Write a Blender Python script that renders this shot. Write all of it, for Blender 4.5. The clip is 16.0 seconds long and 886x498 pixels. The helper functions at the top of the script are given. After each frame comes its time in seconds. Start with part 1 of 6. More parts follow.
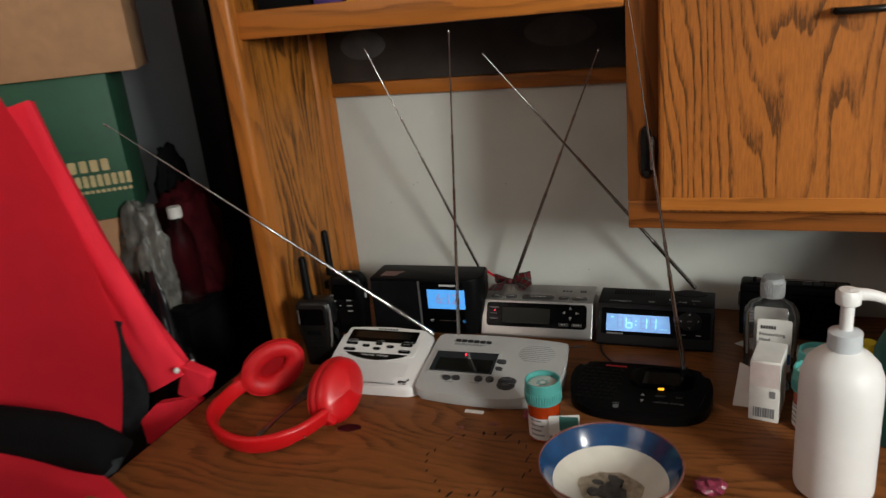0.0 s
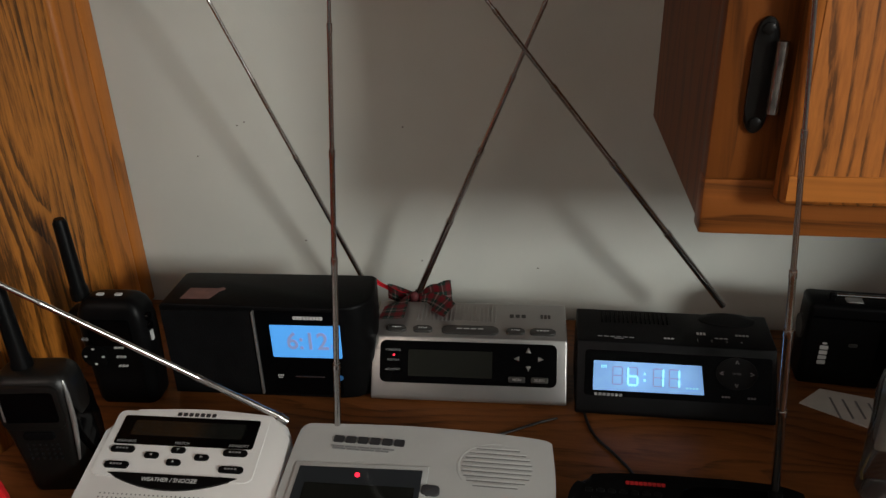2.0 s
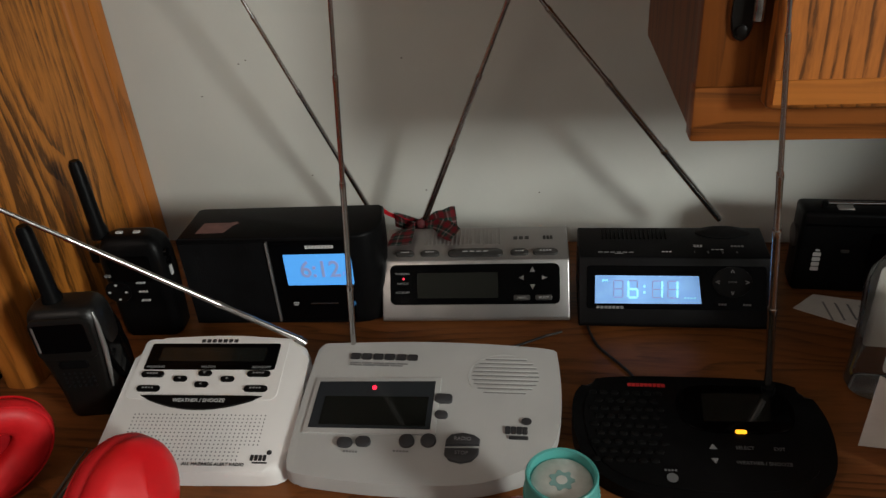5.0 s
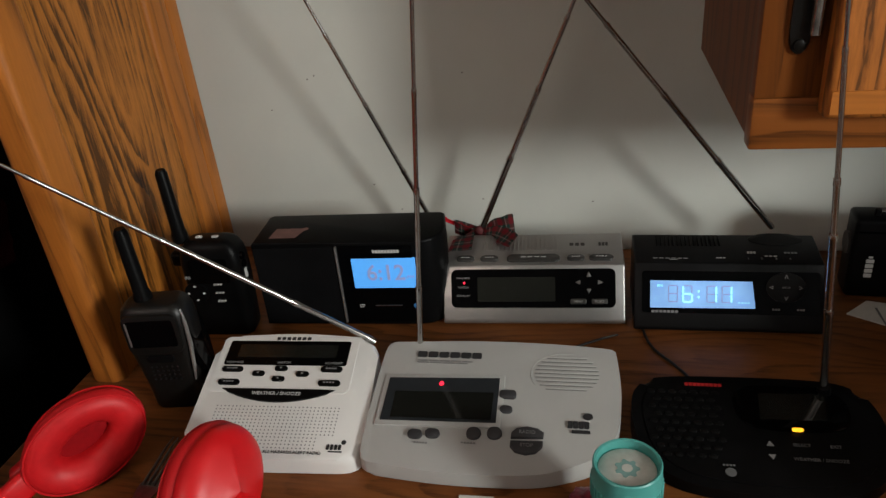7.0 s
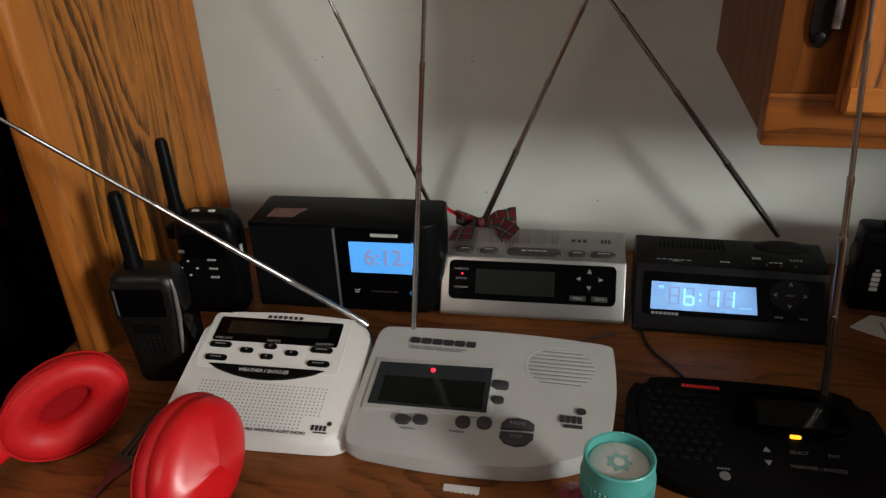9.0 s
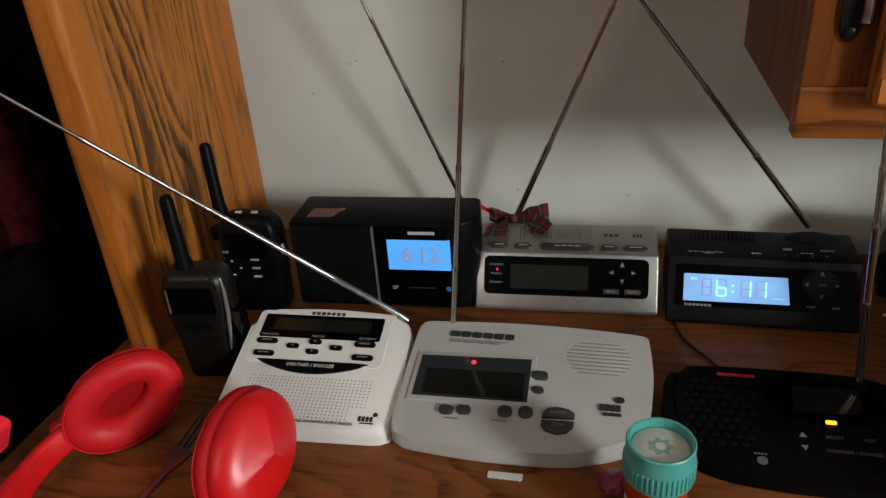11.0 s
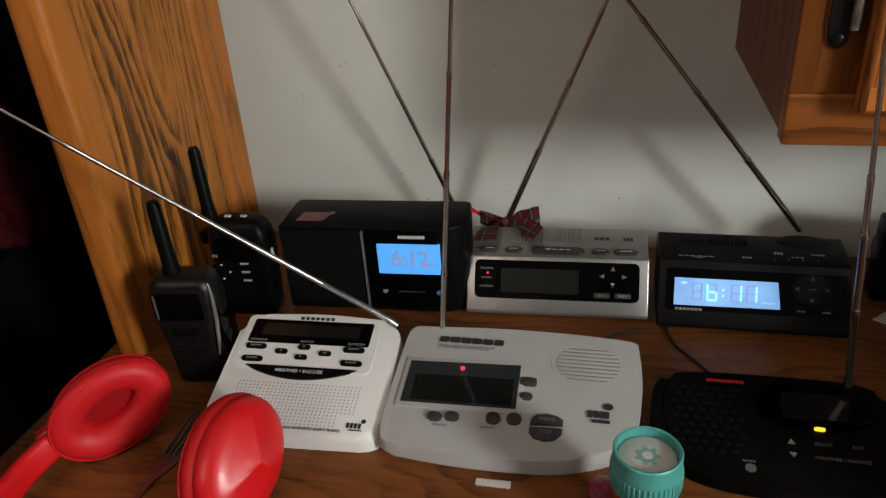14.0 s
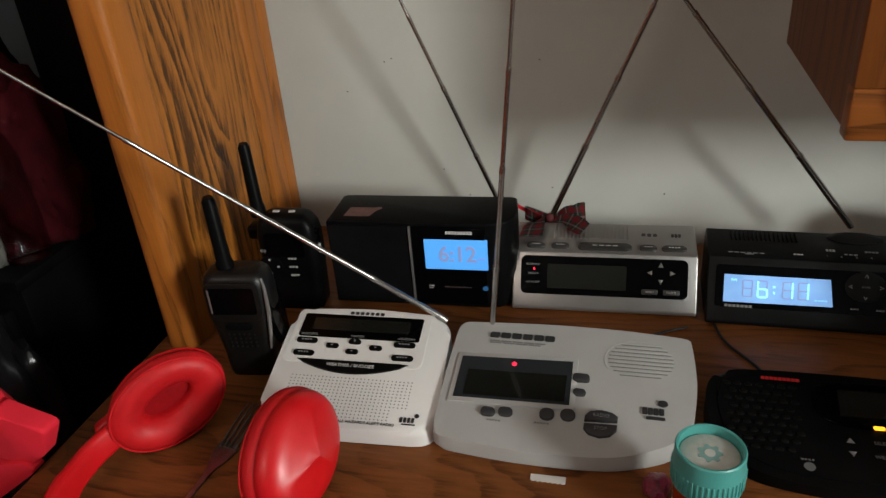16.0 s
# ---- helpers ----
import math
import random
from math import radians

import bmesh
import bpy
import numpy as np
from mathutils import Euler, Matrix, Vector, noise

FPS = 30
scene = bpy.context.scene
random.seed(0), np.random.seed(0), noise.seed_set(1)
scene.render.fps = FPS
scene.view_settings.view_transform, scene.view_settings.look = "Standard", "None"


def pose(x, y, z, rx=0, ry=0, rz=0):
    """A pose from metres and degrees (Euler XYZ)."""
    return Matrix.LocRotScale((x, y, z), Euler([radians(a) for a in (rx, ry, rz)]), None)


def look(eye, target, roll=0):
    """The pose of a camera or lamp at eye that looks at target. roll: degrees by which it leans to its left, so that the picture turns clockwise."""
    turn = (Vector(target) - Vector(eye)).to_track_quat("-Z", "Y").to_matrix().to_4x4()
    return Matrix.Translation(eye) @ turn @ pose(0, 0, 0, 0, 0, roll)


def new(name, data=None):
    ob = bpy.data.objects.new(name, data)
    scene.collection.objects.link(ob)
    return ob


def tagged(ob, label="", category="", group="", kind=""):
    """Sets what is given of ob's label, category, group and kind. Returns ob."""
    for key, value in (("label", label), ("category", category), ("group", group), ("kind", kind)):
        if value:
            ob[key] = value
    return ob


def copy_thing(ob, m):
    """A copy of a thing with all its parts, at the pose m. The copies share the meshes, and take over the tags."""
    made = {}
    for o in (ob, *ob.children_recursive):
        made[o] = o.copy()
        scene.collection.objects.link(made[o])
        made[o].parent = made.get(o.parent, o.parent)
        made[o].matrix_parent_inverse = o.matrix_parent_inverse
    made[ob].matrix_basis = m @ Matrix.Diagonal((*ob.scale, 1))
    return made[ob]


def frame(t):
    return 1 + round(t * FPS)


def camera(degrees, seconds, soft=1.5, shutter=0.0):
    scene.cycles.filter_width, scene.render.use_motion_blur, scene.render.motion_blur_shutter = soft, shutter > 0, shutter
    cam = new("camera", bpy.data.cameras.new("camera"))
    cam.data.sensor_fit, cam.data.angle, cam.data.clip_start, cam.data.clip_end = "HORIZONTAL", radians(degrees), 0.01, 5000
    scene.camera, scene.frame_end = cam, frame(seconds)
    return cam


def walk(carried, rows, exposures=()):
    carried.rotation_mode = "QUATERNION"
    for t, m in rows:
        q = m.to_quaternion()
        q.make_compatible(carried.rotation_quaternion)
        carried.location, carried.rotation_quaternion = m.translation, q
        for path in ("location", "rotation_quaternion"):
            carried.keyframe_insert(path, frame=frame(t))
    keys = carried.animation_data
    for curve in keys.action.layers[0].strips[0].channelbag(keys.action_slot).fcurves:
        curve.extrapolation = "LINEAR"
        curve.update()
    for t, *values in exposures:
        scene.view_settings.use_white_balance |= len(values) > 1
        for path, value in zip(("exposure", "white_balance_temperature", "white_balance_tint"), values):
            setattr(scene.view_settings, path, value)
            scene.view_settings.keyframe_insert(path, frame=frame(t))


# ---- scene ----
# ---- camera and its walk ----
cam = camera(62.0, 16.0, soft=1.4, shutter=0.35)
PATH = [
    (0.0, 0.3520, -1.2890, 1.3185, 71.14, 5.52, 20.71),
    (0.5, 0.2689, -1.0774, 1.2805, 69.07, 4.92, 17.41),
    (1.0, 0.1554, -0.9277, 1.2501, 67.59, 4.61, 12.21),
    (1.5, 0.1195, -0.8187, 1.2197, 65.33, 2.72, 9.35),
    (2.0, 0.1149, -0.7633, 1.2005, 64.55, 1.54, 8.11),
    (2.5, 0.1228, -0.7677, 1.2126, 64.70, 3.82, 5.83),
    (3.0, 0.1349, -0.7741, 1.2321, 64.76, 6.21, 3.27),
    (3.5, 0.1374, -0.7651, 1.2208, 64.33, 6.43, 1.23),
    (4.0, 0.1282, -0.7703, 1.2181, 63.04, 4.48, 2.07),
    (4.5, 0.1156, -0.7884, 1.2162, 61.53, 3.71, 5.32),
    (5.0, 0.1188, -0.7944, 1.1962, 60.12, 3.88, 7.29),
    (7.5, 0.0972, -0.8366, 1.2088, 61.86, 4.68, 10.55),
    (8.0, 0.0996, -0.8319, 1.1989, 62.17, 3.49, 11.09),
    (8.5, 0.1006, -0.8287, 1.1953, 62.24, 2.51, 11.37),
    (9.0, 0.0986, -0.8310, 1.1814, 62.22, 2.02, 11.53),
    (9.5, 0.0966, -0.8329, 1.1828, 62.31, 2.08, 11.75),
    (10.0, 0.0856, -0.8531, 1.1851, 62.42, 2.65, 12.08),
    (12.5, 0.0885, -0.8542, 1.1931, 61.65, 4.02, 12.46),
    (13.0, 0.0850, -0.8529, 1.1880, 61.63, 3.65, 12.48),
    (13.5, 0.0903, -0.8496, 1.1925, 61.75, 3.48, 12.41),
    (14.0, 0.0931, -0.8457, 1.1954, 61.87, 3.52, 12.26),
    (14.5, 0.0857, -0.8505, 1.1944, 61.89, 3.68, 12.21),
    (15.0, 0.0805, -0.8514, 1.1952, 61.81, 3.89, 12.42),
    (15.5, 0.0783, -0.8533, 1.1947, 61.65, 4.01, 12.98),
    (16.0, 0.0656, -0.8532, 1.1991, 61.55, 4.08, 13.73),
]
EXPOSURES = [(0.0, -0.2), (1.0, -0.24), (2.8, -0.37), (5.0, -0.27), (8.0, -0.17), (16.0, -0.11)]
walk(cam, [(t, pose(x, y, z, rx, ry, rz)) for t, x, y, z, rx, ry, rz in PATH], EXPOSURES)

# ---- world and light ----
DESK = 0.75          # height of the desk top
world = bpy.data.worlds.new("world")
scene.world = world
world.use_nodes = True
sky = world.node_tree.nodes.new("ShaderNodeTexSky")
sky.sky_type, sky.sun_disc = "NISHITA", False
sky.sun_elevation, sky.sun_rotation = radians(12), radians(200)
world.node_tree.links.new(sky.outputs[0], world.node_tree.nodes["Background"].inputs[0])
world.node_tree.nodes["Background"].inputs[1].default_value = 0.08


def area_light(name, m, sx, sy, watts, colour):
    data = bpy.data.lights.new(name, "AREA")
    data.shape, data.size, data.size_y, data.energy, data.color = "RECTANGLE", sx, sy, watts, colour
    ob = new(name, data)
    ob.matrix_world = m
    return ob


# daylight in the side window's opening; the rear lamp is an added fill
area_light("daylight_side", look((2.03, -1.77, 1.62), (0.0, -0.1, 0.95)), 0.36, 0.46, 50.0, (0.985, 1.0, 0.95))
area_light("daylight_rear", look((-0.95, -1.93, 1.97), (0.1, 0.0, 1.0)), 0.9, 0.6, 5.2, (1.0, 0.81, 0.70))


# ---- materials ----
def material(name, colour, rough=0.5, metal=0.0, spec=0.5, vary=0.15, scale=40.0, bump=0.0, bump_scale=300.0, emit=0.0, coat=0.0, rough_vary=0.0):
    m = bpy.data.materials.new(name)
    m.use_nodes = True
    nt = m.node_tree
    b = nt.nodes["Principled BSDF"]
    b.inputs["Roughness"].default_value = rough
    b.inputs["Metallic"].default_value = metal
    b.inputs["Specular IOR Level"].default_value = spec
    b.inputs["Coat Weight"].default_value = coat
    b.inputs["Base Color"].default_value = (*colour, 1)
    tc = nt.nodes.new("ShaderNodeTexCoord")
    if vary:
        n = nt.nodes.new("ShaderNodeTexNoise")
        n.inputs["Scale"].default_value, n.inputs["Detail"].default_value = scale, 6
        nt.links.new(tc.outputs["Object"], n.inputs["Vector"])
        r = nt.nodes.new("ShaderNodeValToRGB")
        r.color_ramp.elements[0].position, r.color_ramp.elements[1].position = 0.3, 0.7
        r.color_ramp.elements[0].color = (*[c * (1 - vary) for c in colour], 1)
        r.color_ramp.elements[1].color = (*[min(1, c * (1 + vary)) for c in colour], 1)
        nt.links.new(n.outputs["Fac"], r.inputs["Fac"])
        nt.links.new(r.outputs["Color"], b.inputs["Base Color"])
        if rough_vary:
            mp = nt.nodes.new("ShaderNodeMapRange")
            mp.inputs["To Min"].default_value, mp.inputs["To Max"].default_value = rough - rough_vary, rough + rough_vary
            nt.links.new(n.outputs["Fac"], mp.inputs["Value"])
            nt.links.new(mp.outputs["Result"], b.inputs["Roughness"])
    if bump:
        n2 = nt.nodes.new("ShaderNodeTexNoise")
        n2.inputs["Scale"].default_value, n2.inputs["Detail"].default_value = bump_scale, 3
        nt.links.new(tc.outputs["Object"], n2.inputs["Vector"])
        bp = nt.nodes.new("ShaderNodeBump")
        bp.inputs["Strength"].default_value, bp.inputs["Distance"].default_value = bump, 0.001
        nt.links.new(n2.outputs["Fac"], bp.inputs["Height"])
        nt.links.new(bp.outputs["Normal"], b.inputs["Normal"])
    if emit:
        b.inputs["Emission Color"].default_value = (*colour, 1)
        b.inputs["Emission Strength"].default_value = emit
    return m


def wood(name, light, dark, loc, rot, rings=50.0, swirl=6.0, rough=0.42, streak=(420, 420, 9), coat=0.06, depth=0.85, lo=0.45, wave=(11.0, 11.0, 2.6), spec=0.3, fleck=0.14, broken=-0.55):
    """Flat-sawn oak: uneven rings of a tilted log cut by the board, sharp on one side and broken into pores along the grain (z after rot)."""
    m = bpy.data.materials.new(name)
    m.use_nodes = True
    nt = m.node_tree
    link = nt.links.new
    b = nt.nodes["Principled BSDF"]
    b.inputs["Roughness"].default_value, b.inputs["Specular IOR Level"].default_value = rough, spec
    b.inputs["Coat Weight"].default_value, b.inputs["Coat Roughness"].default_value = coat, 0.22

    def node(kind, **values):
        n = nt.nodes.new(kind)
        for k, v in values.items():
            n.inputs[k.replace("_", " ")].default_value = v
        return n

    def maths(op, x, y=0.0, z=0.0, clamp=False):
        n = nt.nodes.new("ShaderNodeMath")
        n.operation, n.use_clamp = op, clamp
        for i, v in enumerate((x, y, z)):
            if isinstance(v, float):
                n.inputs[i].default_value = v
            else:
                link(v, n.inputs[i])
        return n.outputs[0]

    def stretched(scale, detail, rough_=0.5):
        mp_ = node("ShaderNodeMapping", Scale=scale)
        link(mp.outputs["Vector"], mp_.inputs["Vector"])
        n = node("ShaderNodeTexNoise", Scale=1.0, Detail=detail, Roughness=rough_)
        link(mp_.outputs["Vector"], n.inputs["Vector"])
        return n.outputs["Fac"]

    tc = nt.nodes.new("ShaderNodeTexCoord")
    mp = node("ShaderNodeMapping", Location=loc, Rotation=[radians(a) for a in rot])
    link(tc.outputs["Object"], mp.inputs["Vector"])
    flat = nt.nodes.new("ShaderNodeVectorMath")
    flat.operation = "MULTIPLY"
    flat.inputs[1].default_value = (1.0, 1.0, 0.0)
    link(mp.outputs["Vector"], flat.inputs[0])
    length = nt.nodes.new("ShaderNodeVectorMath")
    length.operation = "LENGTH"
    link(flat.outputs["Vector"], length.inputs[0])
    val = maths("MULTIPLY", length.outputs["Value"], rings)
    val = maths("MULTIPLY_ADD", stretched(wave, 1.0), swirl, val)
    val = maths("MULTIPLY_ADD", stretched((60.0, 60.0, 9.0), 2.0), 0.95, val)
    saw = maths("FRACT", val)
    edge = node("ShaderNodeMapRange", From_Min=lo, From_Max=0.92)
    edge.interpolation_type = "SMOOTHSTEP"
    link(saw, edge.inputs["Value"])
    drop = node("ShaderNodeMapRange", From_Min=1.0, From_Max=0.94)
    link(saw, drop.inputs["Value"])
    ring = maths("MULTIPLY", edge.outputs["Result"], drop.outputs["Result"])
    pores = maths("MULTIPLY_ADD", stretched(streak, 3.0, 0.65), 3.4, -1.25, True)
    gate = maths("MULTIPLY_ADD", stretched((26.0, 26.0, 4.0), 2.0), 3.0, broken, True)
    body = maths("MULTIPLY", maths("MULTIPLY", ring, gate), maths("MULTIPLY_ADD", pores, 0.6, 0.45))
    tot = maths("MULTIPLY_ADD", pores, fleck, body, True)
    mix = nt.nodes.new("ShaderNodeMixRGB")
    mix.inputs[1].default_value, mix.inputs[2].default_value = (*light, 1), (*dark, 1)
    link(maths("MULTIPLY", tot, depth, 0.0, True), mix.inputs[0])
    mr = node("ShaderNodeMapRange", To_Min=0.75, To_Max=1.25)
    link(stretched((9.0, 9.0, 3.0), 2.0), mr.inputs["Value"])
    hue = nt.nodes.new("ShaderNodeHueSaturation")
    link(mr.outputs["Result"], hue.inputs["Value"])
    link(mix.outputs["Color"], hue.inputs["Color"])
    link(hue.outputs["Color"], b.inputs["Base Color"])
    bp = node("ShaderNodeBump", Strength=0.06, Distance=0.0004)
    bp.invert = True
    link(tot, bp.inputs["Height"])
    link(bp.outputs["Normal"], b.inputs["Normal"])
    return m


def clear_shell(name, tint, rough, milky=0.0):
    """A thin clear wall: passes light, with glossy reflections and a little milkiness."""
    m = bpy.data.materials.new(name)
    m.use_nodes = True
    nt = m.node_tree
    nt.nodes.remove(nt.nodes["Principled BSDF"])
    see, gloss, mix, fr = [nt.nodes.new("ShaderNode" + k) for k in ("BsdfTransparent", "BsdfGlossy", "MixShader", "Fresnel")]
    see.inputs["Color"].default_value = (*tint, 1)
    gloss.inputs["Roughness"].default_value = rough
    fr.inputs["IOR"].default_value = 1.42
    for a, b in ((fr.outputs[0], mix.inputs[0]), (see.outputs[0], mix.inputs[1]), (gloss.outputs[0], mix.inputs[2]), (mix.outputs[0], nt.nodes["Material Output"].inputs[0])):
        nt.links.new(a, b)
    if milky:
        haze, both = nt.nodes.new("ShaderNodeBsdfDiffuse"), nt.nodes.new("ShaderNodeMixShader")
        haze.inputs["Color"].default_value = (0.75, 0.76, 0.76, 1)
        both.inputs[0].default_value = milky
        nt.links.new(mix.outputs[0], both.inputs[1])
        nt.links.new(haze.outputs[0], both.inputs[2])
        nt.links.new(both.outputs[0], nt.nodes["Material Output"].inputs[0])
    return m


def glass(name, colour, rough=0.02, ior=1.45):
    m = bpy.data.materials.new(name)
    m.use_nodes = True
    b = m.node_tree.nodes["Principled BSDF"]
    b.inputs["Base Color"].default_value = (*colour, 1)
    b.inputs["Transmission Weight"].default_value = 1.0
    b.inputs["Roughness"].default_value, b.inputs["IOR"].default_value = rough, ior
    return m


OAK_L, OAK_D = (0.45, 0.148, 0.023), (0.115, 0.037, 0.007)
OAK_PANEL = wood("oak_panel", (0.47, 0.165, 0.024), (0.085, 0.030, 0.005), (0.352, 0.020, 0.0), (1.0, -5.0, 0), rings=86.0, swirl=10.0, depth=1.5, wave=(13.0, 13.0, 1.9), lo=0.12, fleck=0.24, broken=-0.72)
OAK_FRAME = wood("oak_frame", OAK_L, OAK_D, (0.9, 0.5, 0.0), (2.0, 3.0, 0), rings=45.0, swirl=4.0, depth=0.7, fleck=0.25)
OAK_RAIL = wood("oak_rail", OAK_L, OAK_D, (0.5, 0.5, 0.0), (2.0, 88.0, 0), rings=45.0, swirl=4.0, depth=0.6)
OAK_DOOR = wood("oak_door", (0.41, 0.134, 0.024), (0.110, 0.038, 0.009), (0.170, 0.256, 0.0), (6.0, 1.0, 0), rings=98.0, swirl=7.0, depth=1.3, wave=(13.0, 13.0, 2.2), lo=0.50, fleck=0.25, broken=-0.75)
# redder frame wood, darkened further for the shade on the cabinet's side and frame
CAB_FRAME_SHADED = wood("cabinet_frame", (0.185, 0.056, 0.011), (0.065, 0.022, 0.007), (0.9, 0.5, 0.0), (2.0, 3.0, 0), rings=45.0, swirl=4.0, depth=0.85, coat=0.0, spec=0.15)
CAB_RAIL_SHADED = wood("cabinet_rail", (0.27, 0.085, 0.017), (0.075, 0.025, 0.007), (0.5, 0.5, 0.0), (2.0, 88.0, 0), rings=45.0, swirl=4.0, depth=0.85, coat=0.0, spec=0.2)
SCORCH = material("scorch_mark", (0.016, 0.008, 0.005), 0.6, spec=0.2, vary=0.4, scale=300)
STAIN = material("red_stain", (0.15, 0.030, 0.016), 0.4, vary=0.4, scale=120)
DESK_WOOD = wood("desk_wood", (0.235, 0.082, 0.023), (0.075, 0.025, 0.008), (-0.735, 0.06, 0.0), (0.0, 84.0, 0.0), rings=62.0, swirl=10.0, rough=0.42, streak=(300, 300, 8), depth=0.85, fleck=0.3, broken=-0.8, spec=0.16, coat=0.03, wave=(12.0, 12.0, 3.0), lo=0.35)
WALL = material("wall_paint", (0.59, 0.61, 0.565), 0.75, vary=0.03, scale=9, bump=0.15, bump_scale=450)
# grey darkened for the hutch's shade and for less bounce off unseen walls
DIMMED_GREY_WALL = material("grey_wall", (0.30, 0.31, 0.33), 0.8, vary=0.06, scale=6, bump=0.1)
CEIL = material("ceiling_paint", (0.60, 0.59, 0.57), 0.85, vary=0.03, scale=10)
CARPET = material("carpet", (0.16, 0.13, 0.11), 0.95, vary=0.3, scale=300, bump=0.6)
# the shelf's unlit underside put into its colour; the dark back panel shares it
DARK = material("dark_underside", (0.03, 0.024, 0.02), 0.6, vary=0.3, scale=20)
BLACK_PLASTIC = material("black_plastic", (0.0035, 0.0035, 0.0037), 0.36, spec=0.09, vary=0.2, scale=60, bump=0.08, bump_scale=1500)
BLACK_SATIN = material("black_satin", (0.0035, 0.0035, 0.0037), 0.38, spec=0.075, vary=0.2, scale=60, bump=0.08, bump_scale=1800)
BLACK_GLOSS = material("black_gloss", (0.0015, 0.0015, 0.0017), 0.16, spec=0.10, vary=0.0)
BLACK_FIELD = material("black_field", (0.004, 0.004, 0.005), 0.5, vary=0.0)
CHARCOAL = material("charcoal_rubber", (0.0065, 0.006, 0.0055), 0.36, spec=0.28, vary=0.15, scale=50, bump=0.1, bump_scale=1500)
WHITE_PLASTIC = material("white_plastic", (0.76, 0.75, 0.73), 0.45, vary=0.03, scale=25, bump=0.1, bump_scale=1500)
GREY_PLASTIC = material("grey_plastic", (0.40, 0.40, 0.385), 0.5, vary=0.04, scale=25, bump=0.15, bump_scale=1500)
GREY_DARK = material("grey_button", (0.032, 0.032, 0.035), 0.5, vary=0.1)
SILVER = material("silver_plastic", (0.40, 0.39, 0.375), 0.30, metal=0.75, vary=0.05, scale=30, bump=0.08, bump_scale=2500)
SILVER_DARK = material("silver_button", (0.065, 0.063, 0.060), 0.4, metal=0.4, vary=0.08)
CHROME = material("chrome", (0.50, 0.48, 0.46), 0.23, metal=1.0, vary=0.05, scale=80)
STEEL_DARK = material("dark_bronze", (0.008, 0.007, 0.006), 0.32, metal=0.15, spec=0.2, vary=0.3, scale=90)
LCD_GREY = material("lcd_grey", (0.010, 0.0105, 0.009), 0.09, spec=0.5, vary=0.0)
LCD_OLIVE = material("lcd_olive", (0.010, 0.011, 0.008), 0.35, spec=0.2, vary=0.0)
BLUE_LCD = material("blue_display", (0.085, 0.36, 0.86), 0.3, vary=0.0, emit=0.72)
PALE_LCD = material("pale_display", (0.22, 0.43, 0.80), 0.25, vary=0.22, scale=38, emit=0.62)
CYAN_DIGIT = material("cyan_digit", (0.34, 0.90, 1.0), 0.4, vary=0.0, emit=1.0)
GHOST_DIGIT = material("faint_digit", (0.25, 0.31, 0.50), 0.4, vary=0.0, emit=0.5)
GHOST_CYAN = material("dim_cyan", (0.25, 0.60, 0.95), 0.4, vary=0.0, emit=0.75)
TAN_DIGIT = material("tan_digit", (0.24, 0.31, 0.55), 0.4, vary=0.0, emit=0.5)
RED_LED = material("red_led", (1.0, 0.02, 0.05), 0.3, vary=0.0, emit=2.2)
AMBER_LED = material("amber_led", (1.0, 0.42, 0.02), 0.3, vary=0.0, emit=2.0)
PRINT_WHITE = material("white_print", (0.55, 0.55, 0.54), 0.6, vary=0.0)
PRINT_GREY = material("grey_print", (0.20, 0.20, 0.20), 0.6, vary=0.0)
PRINT_DIM = material("dim_print", (0.10, 0.10, 0.10), 0.6, vary=0.0)
PRINT_BLACK = material("black_print", (0.02, 0.02, 0.022), 0.6, vary=0.0)
PRINT_RED = material("red_print", (0.50, 0.02, 0.02), 0.5, vary=0.0)
RED_GLOSS = material("red_gloss", (0.62, 0.006, 0.010), 0.37, vary=0.05, coat=0.08)
RED_PAD = material("red_leather", (0.56, 0.010, 0.014), 0.5, spec=0.35, vary=0.08, scale=90, bump=0.08, bump_scale=500)
RED_CLOTH = material("red_cloth", (0.82, 0.013, 0.036), 0.8, vary=0.04, scale=14, bump=0.5, bump_scale=900)
BLACK_CLOTH = material("black_cloth", (0.004, 0.004, 0.0045), 0.9, spec=0.1, vary=0.25, scale=50, bump=0.5, bump_scale=900)
GREY_CLOTH = material("grey_cloth", (0.030, 0.033, 0.036), 0.85, spec=0.15, vary=0.25, scale=50, bump=0.5, bump_scale=900)
DARK_RED_CLOTH = material("dark_red_cloth", (0.042, 0.003, 0.005), 0.9, spec=0.1, vary=0.3, scale=30, bump=0.5, bump_scale=600)
TEAL = material("teal_cap", (0.075, 0.33, 0.30), 0.4, vary=0.05, scale=60)
CAP_LINER = material("cap_liner", (0.55, 0.56, 0.52), 0.6, vary=0.08, scale=200)
TEAL_PRINT = material("teal_print", (0.20, 0.36, 0.34), 0.6, vary=0.0)
AMBER = material("amber_plastic", (0.30, 0.030, 0.004), 0.2, vary=0.08)
LABEL = material("paper_label", (0.62, 0.60, 0.56), 0.7, vary=0.05, scale=80)
DEEP_GREEN = material("deep_green_print", (0.02, 0.10, 0.085), 0.6, vary=0.05)
CARD_WHITE = material("white_card", (0.68, 0.66, 0.62), 0.65, vary=0.06, scale=60)
PINK_CARD = material("pink_card", (0.62, 0.53, 0.50), 0.65, vary=0.08, scale=60)
CARDBOARD = material("cardboard", (0.36, 0.20, 0.10), 0.85, vary=0.1, scale=35, bump=0.2)
GREEN_CARD = material("green_card", (0.012, 0.075, 0.036), 0.6, vary=0.1, scale=30)
GOLD_PRINT = material("gold_print", (0.50, 0.40, 0.20), 0.5, vary=0.1)
CLEAR = glass("clear_plastic", (0.93, 0.95, 0.95), 0.04, 1.35)
